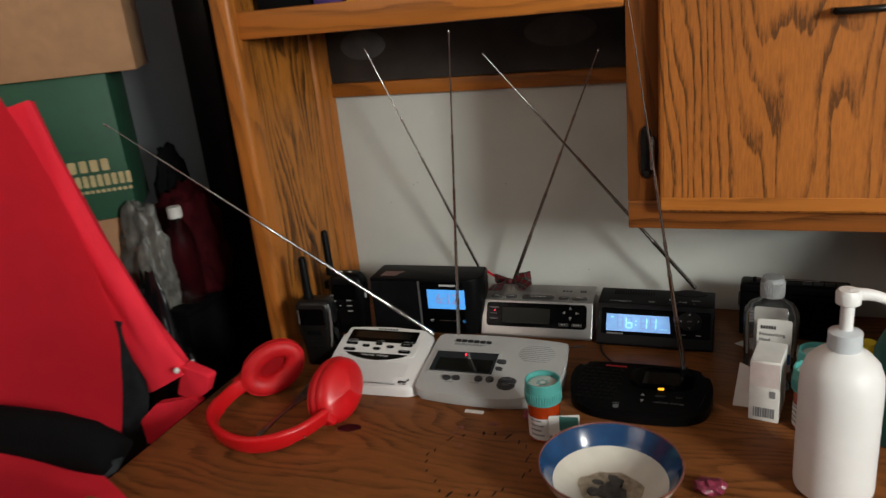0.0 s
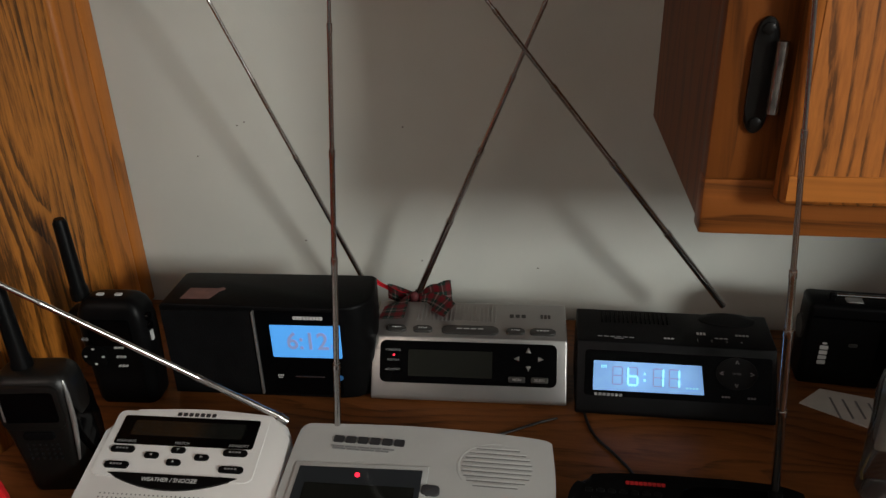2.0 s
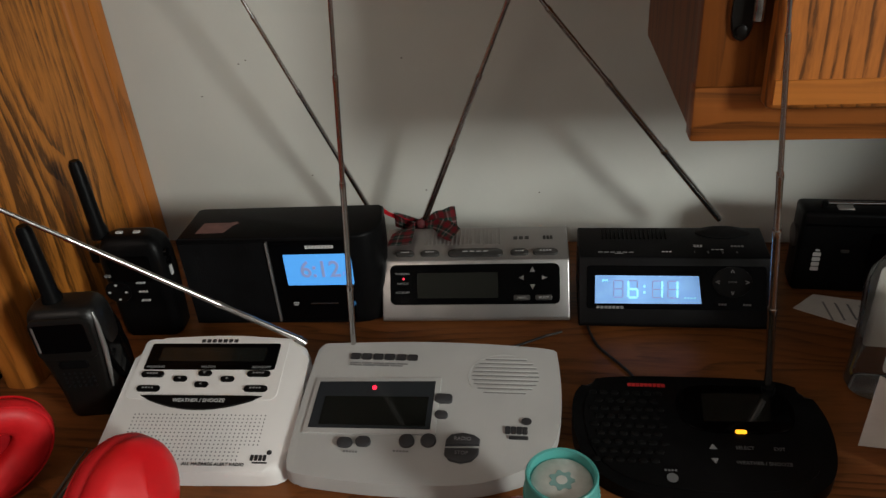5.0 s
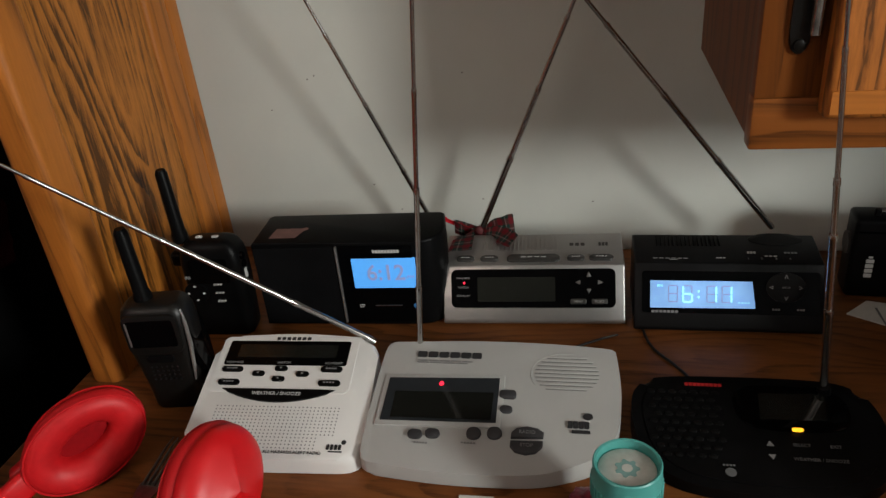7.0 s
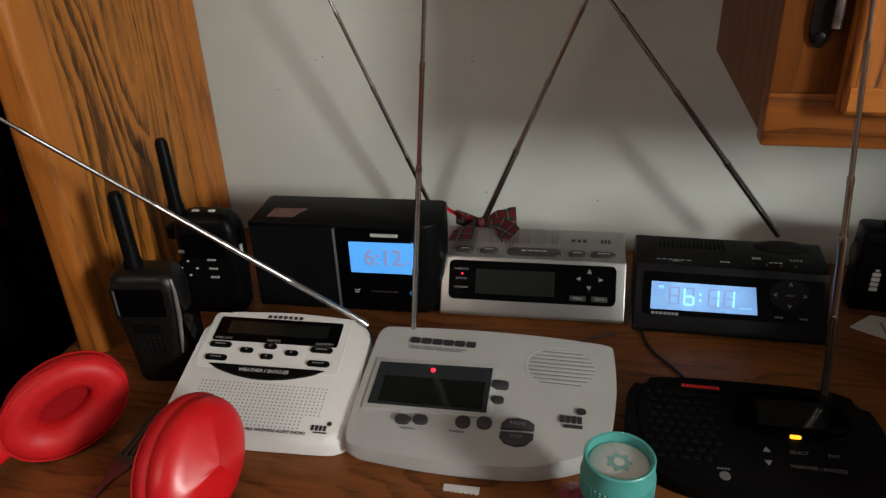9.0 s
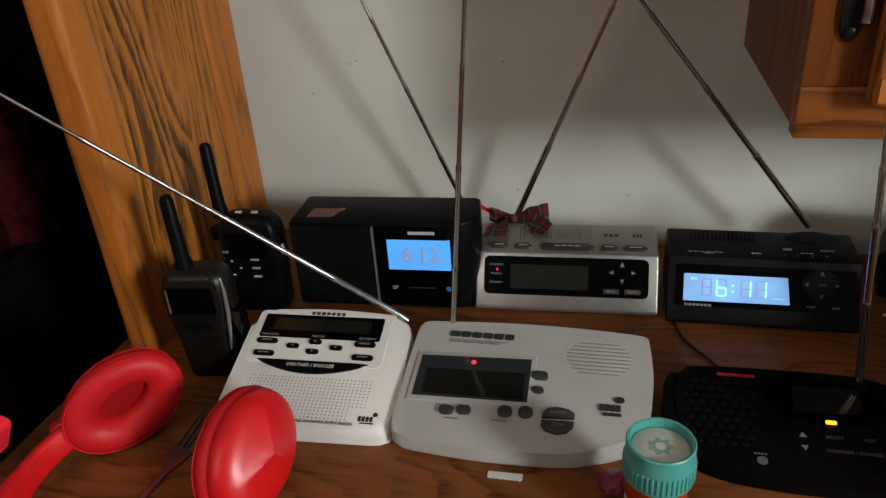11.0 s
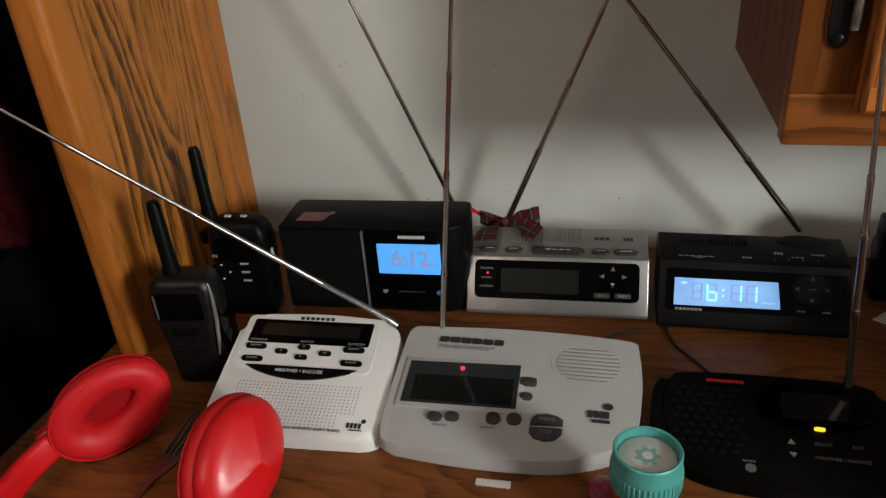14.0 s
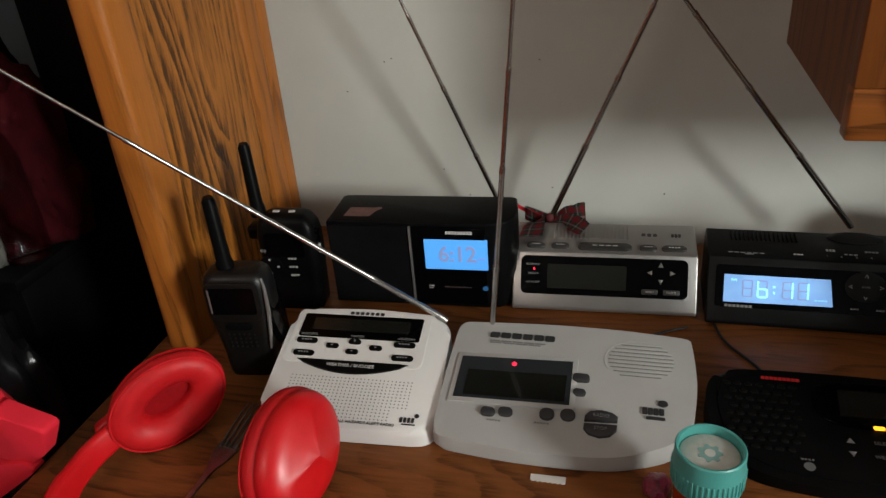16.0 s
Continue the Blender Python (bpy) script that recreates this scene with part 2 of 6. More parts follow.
GEL = clear_shell("clear_gel", (0.90, 0.91, 0.90), 0.10, 0.03)
CLEAR_CAP = clear_shell("clear_cap", (0.86, 0.87, 0.87), 0.15, 0.28)
FROST = material("frosted_cap", (0.55, 0.58, 0.60), 0.3, vary=0.06)
BLUE_PRINT = material("blue_print", (0.03, 0.16, 0.40), 0.6, vary=0.05)
YELLOW = material("yellow_plastic", (0.70, 0.52, 0.03), 0.5, vary=0.06)
BOWL_BLUE = material("blue_glaze", (0.014, 0.048, 0.125), 0.15, vary=0.3, scale=30)
BOWL_WHITE = material("white_glaze", (0.62, 0.58, 0.50), 0.2, vary=0.08, scale=30)
BOWL_RIM = material("brown_glaze", (0.16, 0.06, 0.05), 0.2, vary=0.2, scale=80)
SOOT = material("dark_residue", (0.05, 0.045, 0.04), 0.7, vary=0.5, scale=120)
GREEN_DARK = material("green_plastic", (0.01, 0.10, 0.085), 0.35, vary=0.1)
CANDY = material("candy_wrapper", (0.22, 0.03, 0.06), 0.3, vary=0.5, scale=200, bump=0.6, bump_scale=300)
CABLE = material("black_cable", (0.015, 0.013, 0.012), 0.5, vary=0.0)
BAG = material("black_bag", (0.008, 0.008, 0.009), 0.22, vary=0.2, scale=40, bump=0.8, bump_scale=25)


def tartan():
    m = bpy.data.materials.new("tartan_ribbon")
    m.use_nodes = True
    nt = m.node_tree
    b = nt.nodes["Principled BSDF"]
    b.inputs["Roughness"].default_value = 0.55
    tc = nt.nodes.new("ShaderNodeTexCoord")
    cols = []
    for ax in ("X", "Y"):
        w = nt.nodes.new("ShaderNodeTexWave")
        w.bands_direction, w.inputs["Scale"].default_value, w.inputs["Detail"].default_value = ax, 24.0, 0
        nt.links.new(tc.outputs["UV"], w.inputs["Vector"])
        r = nt.nodes.new("ShaderNodeValToRGB")
        r.color_ramp.interpolation = "CONSTANT"
        r.color_ramp.elements[0].color = (0.25, 0.010, 0.020, 1)
        r.color_ramp.elements[1].position, r.color_ramp.elements[1].color = 0.36, (0.010, 0.052, 0.040, 1)
        e = r.color_ramp.elements.new(0.97)
        e.color = (0.35, 0.35, 0.32, 1)
        nt.links.new(w.outputs["Fac"], r.inputs["Fac"])
        cols.append(r)
    mix = nt.nodes.new("ShaderNodeMixRGB")
    mix.inputs[0].default_value = 0.5
    nt.links.new(cols[0].outputs[0], mix.inputs[1])
    nt.links.new(cols[1].outputs[0], mix.inputs[2])
    nt.links.new(mix.outputs[0], b.inputs["Base Color"])
    return m


TARTAN = tartan()
SMOKED = material("smoked_window", (0.024, 0.027, 0.030), 0.10, vary=0.0, spec=0.6)
PAD_DARK = material("dark_red_mesh", (0.30, 0.005, 0.008), 0.8, vary=0.1, scale=200, spec=0.1)

# ---- building helpers ----
BASE = {}


def place(ob, m):
    BASE[ob.name] = m
    ob.matrix_world = m
    return ob


def thing(name, label, category, loc, rz=0.0, group="", kind=""):
    ob = new(name)
    ob.empty_display_size = 0.02
    place(ob, pose(*loc, 0, 0, rz))
    return tagged(ob, label, category, group, kind)


def finish(name, bm, mat, sharp=38):
    bmesh.ops.recalc_face_normals(bm, faces=bm.faces)
    me = bpy.data.meshes.new(name)
    bm.to_mesh(me)
    bm.free()
    me.materials.append(mat)
    me.polygons.foreach_set("use_smooth", [True] * len(me.polygons))
    me.set_sharp_from_angle(angle=radians(sharp))
    return me


def part(name, bm, mat, parent, label="", m=None, sharp=38):
    """One mesh under a thing or part; the bmesh is in world metres, or in the frame m."""
    if m is not None:
        bm.transform(m)
    bm.transform(BASE[parent.name].inverted())
    ob = new(name, finish(name, bm, mat, sharp))
    ob.parent = parent
    BASE[ob.name] = BASE[parent.name]
    if label:
        ob["label"] = label
    return ob


def solid(name, bm, mat, label="", category="", kind="", sharp=38, loc=(0, 0, 0), group=""):
    """A thing or piece of the setting that is one mesh, with its origin at loc."""
    bm.transform(Matrix.Translation(loc).inverted())
    ob = new(name, finish(name, bm, mat, sharp))
    place(ob, Matrix.Translation(loc))
    return tagged(ob, label, category, group, kind)


def face_frame(o, yaw, tilt):
    return pose(*o, tilt, 0, 0) if not yaw else Matrix.Translation(o) @ pose(0, 0, 0, 0, 0, yaw) @ pose(0, 0, 0, tilt, 0, 0)


def rrect(w, h, r, n=4, cx=0.0, cy=0.0):
    pts = []
    for k, (sx, sy) in enumerate(((1, -1), (1, 1), (-1, 1), (-1, -1))):
        for i in range(n + 1):
            a = radians(-90 + 90 * k + 90 * i / n)
            pts.append((cx + sx * (w / 2 - r) + r * math.cos(a), cy + sy * (h / 2 - r) + r * math.sin(a)))
    return pts


def ellipse(rx, ry, n=24, cx=0.0, cy=0.0):
    return [(cx + rx * math.cos(2 * math.pi * i / n), cy + ry * math.sin(2 * math.pi * i / n)) for i in range(n)]


def smooth_outline(pts, n=6):
    """A closed curve through the points."""
    out, k = [], len(pts)
    for i in range(k):
        p0, p1, p2, p3 = [Vector((*pts[(i + j - 1) % k], 0)) for j in range(4)]
        for s in range(n):
            t = s / n
            p = 0.5 * ((2 * p1) + (p2 - p0) * t + (2 * p0 - 5 * p1 + 4 * p2 - p3) * t * t + (3 * p1 - p0 - 3 * p2 + p3) * t ** 3)
            out.append((p.x, p.y))
    return out


def rounded(pts, r, n=5):
    """The polygon (counter-clockwise) with its corners rounded; r is one radius or one for each corner."""
    out, k = [], len(pts)
    for i in range(k):
        a, b, c = [Vector((*pts[(i + j) % k], 0)) for j in (-1, 0, 1)]
        rad = r[i] if isinstance(r, (list, tuple)) else r
        u, v = (a - b).normalized(), (c - b).normalized()
        half = max(0.05, u.angle(v) / 2)
        cut = min(rad / math.tan(half), 0.48 * (a - b).length, 0.48 * (c - b).length)
        p0, p1 = b + u * cut, b + v * cut
        for s in range(n + 1):
            t = s / n
            q = p0.lerp(b, t).lerp(b.lerp(p1, t), t)
            out.append((q.x, q.y))
    return out


def slab(outline, z0, z1, bevel=0.0, segs=2, into=None):
    """The outline raised from z0 to z1 (numbers or functions of x, y); the top edge is rounded."""
    bm = into or bmesh.new()
    f0 = z0 if callable(z0) else (lambda x, y: z0)
    f1 = z1 if callable(z1) else (lambda x, y: z1)
    lo = [bm.verts.new((x, y, f0(x, y))) for x, y in outline]
    hi = [bm.verts.new((x, y, f1(x, y))) for x, y in outline]
    n = len(outline)
    bm.faces.new(lo[::-1])
    top = bm.faces.new(hi)
    for i in range(n):
        bm.faces.new((lo[i], lo[(i + 1) % n], hi[(i + 1) % n], hi[i]))
    if bevel:
        bmesh.ops.bevel(bm, geom=list(top.edges), offset=bevel, segments=segs, profile=0.5, affect="EDGES", clamp_overlap=True)
    return bm


def boxm(x0, x1, y0, y1, z0, z1, bevel=0.0, segs=2, into=None):
    bm = bmesh.new()
    bmesh.ops.create_cube(bm, size=1.0)
    bm.transform(Matrix.Translation(((x0 + x1) / 2, (y0 + y1) / 2, (z0 + z1) / 2)) @ Matrix.Diagonal((x1 - x0, y1 - y0, z1 - z0, 1)))
    if bevel:
        bmesh.ops.bevel(bm, geom=list(bm.edges), offset=bevel, segments=segs, profile=0.5, affect="EDGES", clamp_overlap=True)
    if into is not None:
        me = bpy.data.meshes.new("tmp")
        bm.to_mesh(me)
        bm.free()
        into.from_mesh(me)
        bpy.data.meshes.remove(me)
        return into
    return bm


def rings_mesh(rings, close=True, caps=True, into=None):
    bm = into or bmesh.new()
    rows = [[bm.verts.new(p) for p in r] for r in rings]
    n = len(rows[0])
    for a, b in zip(rows, rows[1:]):
        for i in range(n if close else n - 1):
            bm.faces.new((a[i], a[(i + 1) % n], b[(i + 1) % n], b[i]))
    if caps and close:
        bm.faces.new(rows[0][::-1])
        bm.faces.new(rows[-1])
    return bm


def tube(pts, r, segs=10, into=None):
    pts = [Vector(p) for p in pts]
    rs = r if isinstance(r, (list, tuple)) else [r] * len(pts)
    rings = []
    up = Vector((0, 0, 1))
    for i, p in enumerate(pts):
        d = (pts[min(i + 1, len(pts) - 1)] - pts[max(i - 1, 0)]).normalized()
        a = d.cross(up if abs(d.z) < 0.95 else Vector((1, 0, 0))).normalized()
        b = d.cross(a)
        rings.append([p + rs[i] * (math.cos(2 * math.pi * k / segs) * a + math.sin(2 * math.pi * k / segs) * b) for k in range(segs)])
    return rings_mesh(rings, into=into)


def lathe(profile, segs=36, into=None, caps=True):
    return rings_mesh([[(r * math.cos(2 * math.pi * k / segs), r * math.sin(2 * math.pi * k / segs), z) for k in range(segs)] for r, z in profile], into=into, caps=caps)


def curve_pts(ctrl, n=8):
    """Points along a smooth curve through ctrl."""
    c = [Vector(p) for p in ctrl]
    c = [2 * c[0] - c[1]] + c + [2 * c[-1] - c[-2]]
    out = []
    for i in range(1, len(c) - 2):
        p0, p1, p2, p3 = c[i - 1:i + 3]
        for s in range(n):
            t = s / n
            out.append(0.5 * ((2 * p1) + (p2 - p0) * t + (2 * p0 - 5 * p1 + 4 * p2 - p3) * t * t + (3 * p1 - p0 - 3 * p2 + p3) * t ** 3))
    return out + [c[-2]]


def extrude_profile(prof, x0, x1, bevel=0.0, segs=2):
    """A profile of (y, z) drawn from x0 to x1."""
    bm = rings_mesh([[(x, y, z) for y, z in prof] for x in (x0, x1)])
    if bevel:
        bmesh.ops.bevel(bm, geom=list(bm.edges), offset=bevel, segments=segs, profile=0.5, affect="EDGES", clamp_overlap=True)
    return bm


def bars(cx, cy, w, h, n, z=0.0004, gap=0.28, into=None):
    """A row of n plain bars of the size of a word."""
    bm = into or bmesh.new()
    step = w / n
    for i in range(n):
        x = cx - w / 2 + step * (i + 0.5)
        slab(rrect(step * (1 - gap), h, min(step * (1 - gap), h) * 0.15, 1, x, cy), 0.0, z, into=bm)
    return bm


def word_bars(parent, m, cx, cy, w, h, n, mat, lift=0.001, gap=0.28):
    """A printed word as n single bars, each a part."""
    step = w / n
    for i in range(n):
        bar_ = slab(rrect(step * (1 - gap), h, min(step * (1 - gap), h) * 0.15, 1, cx - w / 2 + step * (i + 0.5), cy), lift, lift + 0.0004)
        part("print_bar", bar_, mat, parent, "", m)


def letters(body, size, cx, cy, align="CENTER", shear=0.0, squeeze=1.0, offset=0.0, depth=0.0004):
    """Built-in font as a bmesh in the plane of a face, its middle at (cx, cy)."""
    cu = bpy.data.curves.new("text", "FONT")
    cu.body, cu.size, cu.align_x, cu.align_y, cu.extrude, cu.shear, cu.offset = body, size, align, "CENTER", depth / 2, shear, offset
    cu.resolution_u = 3
    ob = bpy.data.objects.new("text", cu)
    scene.collection.objects.link(ob)
    me = bpy.data.meshes.new_from_object(ob.evaluated_get(bpy.context.evaluated_depsgraph_get()))
    bpy.data.objects.remove(ob)
    bpy.data.curves.remove(cu)
    bm = bmesh.new()
    bm.from_mesh(me)
    bpy.data.meshes.remove(me)
    bm.transform(Matrix.Translation((cx, cy, depth / 2)) @ Matrix.Diagonal((squeeze, 1, 1, 1)))
    return bm


def antenna(parent, base, tip, r0=0.0034, joints=(0.16, 0.34, 0.52, 0.70, 0.86), foot=None, name="antenna"):
    """A telescopic rod: each section thinner than the last, with a bead at the joint and a round tip."""
    a, b = Vector(base), Vector(tip)
    marks = [0.0, *joints, 1.0]
    pts, rs = [], []
    for k, (s, e) in enumerate(zip(marks, marks[1:])):
        r = r0 * 0.87 * (1 - 0.142 * k)
        ln = (b - a).length
        pts += [a.lerp(b, s + 0.0006), a.lerp(b, e - 0.006 / ln), a.lerp(b, e - 0.005 / ln), a.lerp(b, e)]
        rs += [r, r, r * 1.14, r * 1.1]
    pts += [a.lerp(b, 1.004), a.lerp(b, 1.012), a.lerp(b, 1.016)]
    rs += [r0 * 0.5, r0 * 0.46, r0 * 0.15]
    return part(name, tube(pts, rs, 12), CHROME, parent, "chrome telescopic antenna")

# ---- the room ----
def setting(name, bm, mat, label="", sharp=38):
    return solid(name, bm, mat, label, "", "structure", sharp)


def wall_with_opening(name, along, at, lo, hi, o0, o1, z0, z1, mat, label):
    """A wall 10 cm thick with one opening: along 'x' it lies in a plane of y, along 'y' in a plane of x."""
    bm = bmesh.new()
    for a0, a1, b0, b1 in ((lo, o0, 0, 2.4), (o1, hi, 0, 2.4), (o0, o1, 0, z0), (o0, o1, z1, 2.4)):
        if along == "x":
            boxm(a0, a1, at - 0.1, at, b0, b1, into=bm)
        else:
            boxm(at, at + 0.1, a0, a1, b0, b1, into=bm)
    return setting(name, bm, mat, label)


setting("floor", boxm(-1.8, 2.2, -2.1, 0.1, -0.1, 0.0), CARPET, "brown carpet floor of the room")
setting("ceiling", boxm(-1.8, 2.2, -2.1, 0.1, 2.4, 2.5), CEIL, "plain white painted ceiling")
setting("wall_north", boxm(-0.44, 2.2, 0.0, 0.1, 0.0, 2.4), WALL, "off-white painted wall behind the desk")
# the hutch's shade on this stretch of wall is put into its grey
setting("wall_north_2", boxm(-1.8, -0.44, 0.004, 0.1, 0.0, 2.4), DIMMED_GREY_WALL, "dim grey wall beside the hutch")
# unseen walls that close the room, coloured dark to cut bounced light
setting("wall_west", boxm(-1.8, -1.7, -2.06, 0.004, 0.0, 2.4), DIMMED_GREY_WALL, "dim grey side wall")
wall_with_opening("wall_east", "y", 2.05, -2.06, 0.0, -2.03, -1.51, 1.32, 1.92, DIMMED_GREY_WALL, "dim grey wall with a window")
wall_with_opening("wall_south", "x", -1.96, -1.7, 2.05, -1.45, -0.45, 1.62, 2.32, DIMMED_GREY_WALL, "dim grey wall with a window")


def window(name, along, at, a0, a1, z0, z1):
    ob = thing(name, "white framed window with clear glass", "window", (at, (a0 + a1) / 2, z0) if along == "y" else ((a0 + a1) / 2, at, z0), kind="structure")
    fr = bmesh.new()
    t = 0.04
    for p0, p1, q0, q1 in ((a0, a0 + t, z0, z1), (a1 - t, a1, z0, z1), (a0 + t, a1 - t, z0, z0 + t), (a0 + t, a1 - t, z1 - t, z1)):
        if along == "y":
            boxm(at, at + 0.03, p0, p1, q0, q1, 0.003, into=fr)
        else:
            boxm(p0, p1, at - 0.03, at, q0, q1, 0.003, into=fr)
    part("window_frame", fr, WHITE_PLASTIC, ob)
    pane = boxm(at + 0.012, at + 0.016, a0 + t, a1 - t, z0 + t, z1 - t) if along == "y" else boxm(a0 + t, a1 - t, at - 0.016, at - 0.012, z0 + t, z1 - t)
    p = part("pane", pane, CLEAR, ob)
    p.visible_shadow = False


window("window_1", "y", 2.10, -2.03, -1.51, 1.32, 1.92)
# unseen window, added only to hold the rear fill lamp
window("window_2", "x", -2.01, -1.45, -0.45, 1.62, 2.32)

specks = bmesh.new()
for x, z in ((-0.168, 0.838), (-0.286, 0.940), (-0.233, 0.977), (0.106, 0.813), (-0.044, 0.978), (-0.029, 0.817), (-0.224, 0.981), (-0.135, 0.803)):
    slab(ellipse(0.0012, 0.0009, 7, x, z), 0.0, 0.0005, into=specks)
specks.transform(pose(0, 0, 0, 90, 0, 0))
setting("wall_marks", specks, material("wall_mark", (0.22, 0.21, 0.19), 0.8, vary=0.0), "small nail marks in the wall paint")["kind"] = "stuff"

# ---- desk and hutch ----
desk = thing("desk", "dark brown oak desk with a worn glossy top", "desk", (0.4, -0.36, 0.0))
part("desktop", boxm(-0.425, 1.35, -0.735, -0.002, DESK - 0.032, DESK, 0.006, 3), DESK_WOOD, desk)
for x in (-0.405, 1.31):
    part("side_panel", boxm(x, x + 0.022, -0.70, -0.01, 0.0, DESK - 0.032), OAK_FRAME, desk)
part("back_panel", boxm(-0.383, 1.31, -0.03, -0.012, 0.12, DESK - 0.032), OAK_FRAME, desk)

# added out of view to block side light from the right end of desk and wall
part("desk_divider", boxm(0.66, 0.682, -0.50, -0.01, DESK + 0.0005, DESK + 0.205, 0.004), OAK_FRAME, desk, "low raised oak divider on the desk")

hutch = thing("hutch", "golden oak hutch side and shelf standing on the desk", "shelf", (-0.1, -0.15, DESK))
part("side_panel", boxm(-0.402, -0.378, -0.262, -0.0745, DESK, 1.90), OAK_PANEL, hutch, "oak panel with cathedral grain")
stile = slab(rrect(0.037, 0.046, 0.011, 5, -0.3915, -0.278), DESK, 1.90)
part("front_stile", stile, OAK_FRAME, hutch)
part("back_stile", slab(rrect(0.034, 0.046, 0.009, 5, -0.3905, -0.050), DESK, 1.90), OAK_FRAME, hutch)
part("scribe_strip", boxm(-0.402, -0.3765, -0.026, -0.001, DESK, 1.90, 0.003), OAK_FRAME, hutch)
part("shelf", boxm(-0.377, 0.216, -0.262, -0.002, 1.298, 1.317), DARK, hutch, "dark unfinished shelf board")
part("shelf_rail", boxm(-0.3765, 0.2165, -0.283, -0.263, 1.285, 1.327, 0.004), OAK_RAIL, hutch)
part("wall_rail", boxm(-0.3765, 0.2165, -0.016, -0.002, 1.155, 1.181, 0.003), OAK_RAIL, hutch)
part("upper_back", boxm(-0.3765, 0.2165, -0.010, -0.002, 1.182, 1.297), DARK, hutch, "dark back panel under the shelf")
for x, w in ((0.073, 0.062), (-0.300, 0.046)):
    part("oval_plate", slab(ellipse(w, 0.026, 28), 0.0, 0.004, 0.0015), material("dull_plate", (0.085, 0.08, 0.075), 0.8, vary=0.2), hutch, "dull grey oval plate", face_frame((x, -0.010, 1.248), 0, 90))

BARREL = material("worn_barrel", (0.30, 0.27, 0.24), 0.24, metal=0.8, vary=0.5, scale=160)
cab = thing("wall_cabinet", "golden oak wall cabinet with overlay doors", "cabinet", (0.6, -0.14, 0.988))
CX0, CX1, CZ0, CZ1, CY = 0.218, 0.90, 0.988, 1.75, -0.283
part("body", boxm(CX0, CX1, CY + 0.019, -0.002, CZ0 + 0.006, CZ1), CAB_FRAME_SHADED, cab)
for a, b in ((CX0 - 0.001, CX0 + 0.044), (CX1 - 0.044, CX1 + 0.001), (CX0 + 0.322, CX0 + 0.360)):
    part("stile", boxm(a, b, CY, CY + 0.019, CZ0 + 0.0402, CZ1 - 0.0402, 0.0012), CAB_FRAME_SHADED, cab)
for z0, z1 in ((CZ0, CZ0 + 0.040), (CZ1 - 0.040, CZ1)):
    part("rail", boxm(CX0 - 0.001, CX1 + 0.001, CY + 0.0004, CY + 0.019, z0, z1, 0.0022), CAB_RAIL_SHADED, cab)
for k, (a, b) in enumerate(((CX0 + 0.041, CX0 + 0.330), (CX0 + 0.352, CX1 - 0.041))):
    door = part("door", boxm(a, b, CY - 0.0195, CY - 0.0005, CZ0 + 0.029, CZ1 - 0.03, 0.006, 3), OAK_DOOR, cab)
    pan = slab(rrect(b - a - 0.014, CZ1 - CZ0 - 0.059 - 0.030, 0.002, 2), 0.0, 0.0005, 0.0004, 1)
    part("panel", pan, OAK_DOOR, door, "flat panel with cathedral grain", face_frame(((a + b) / 2, CY - 0.0195, (CZ0 + CZ1) / 2 + 0.0020), 0, 90))
    part("bottom_rail", boxm(a + 0.004, b - 0.004, CY - 0.0209, CY - 0.0190, CZ0 + 0.0335, CZ0 + 0.0505, 0.0004, 1), OAK_RAIL, door)
    pull = tube(curve_pts([(-0.028, 0, 0), (-0.024, 0, 0.016), (0, 0, 0.021), (0.024, 0, 0.016), (0.028, 0, 0)], 6), 0.0042, 10)
    px = b - 0.066 if k == 0 else a + 0.066
    part("pull", pull, STEEL_DARK, door, "dark bronze arched pull", Matrix.Translation((px, CY - 0.0225, CZ0 + 0.273)) @ pose(0, 0, 0, 90, 0, 0))
    hx = a - 0.017 if k == 0 else b + 0.017
    sgn = 1 if k == 0 else -1
    for hz in (CZ0 + 0.108, CZ1 - 0.11):
        plate = slab(smooth_outline([(-0.0065, -0.028), (0, -0.036), (0.0065, -0.028), (0.007, 0.0), (0.0065, 0.028), (0, 0.036), (-0.0065, 0.028), (-0.007, 0.0)], 3), 0.0, 0.0028, 0.001)
        hinge = part("hinge", plate, STEEL_DARK, door, "dark bronze hinge plate", face_frame((hx, CY - 0.0002, hz), 0, 90))
        for dz in (-0.0290, 0.0290):
            part("screw", lathe([(0.0038, 0.0), (0.0036, 0.0012), (0.002, 0.0018)], 14), STEEL_DARK, hinge, "", face_frame((hx, CY - 0.003, hz + dz), 0, 90))
        part("pin", tube([(hx + sgn * 0.0085, CY - 0.006, hz - 0.022), (hx + sgn * 0.0085, CY - 0.006, hz + 0.022)], 0.0036, 14), BARREL, hinge, "worn bronze hinge barrel")

# ---- things on the desk: radios ----
def plate(parent, m, name, outline, lift, mat, label="", z0=-0.001, bevel=0.0):
    return part(name, slab(outline, z0, lift, bevel), mat, parent, label, m)


def marks(parent, m, name, bm, mat, label="", lift=0.001):
    bm.transform(Matrix.Translation((0, 0, lift)))
    return part(name, bm, mat, parent, label, m)


# white weather radio
WR_O, WR_TILT = (-0.1745, -0.398, 0.770), 15.5
wr = thing("weather_radio", "white plastic desktop weather radio, wedge shaped", "radio", (-0.1745, -0.345, DESK))
WRM = face_frame(WR_O, 0, WR_TILT)
tan_wr = math.tan(radians(WR_TILT))
wr_line = rounded([(-0.0815, -0.4080), (0.0, -0.4100), (0.0835, -0.4080), (0.0795, -0.284), (0.0, -0.2785), (-0.0815, -0.283)], [0.020, 0.4, 0.020, 0.022, 0.4, 0.022], 4)
wr_line = [(x + WR_O[0], y) for x, y in wr_line]
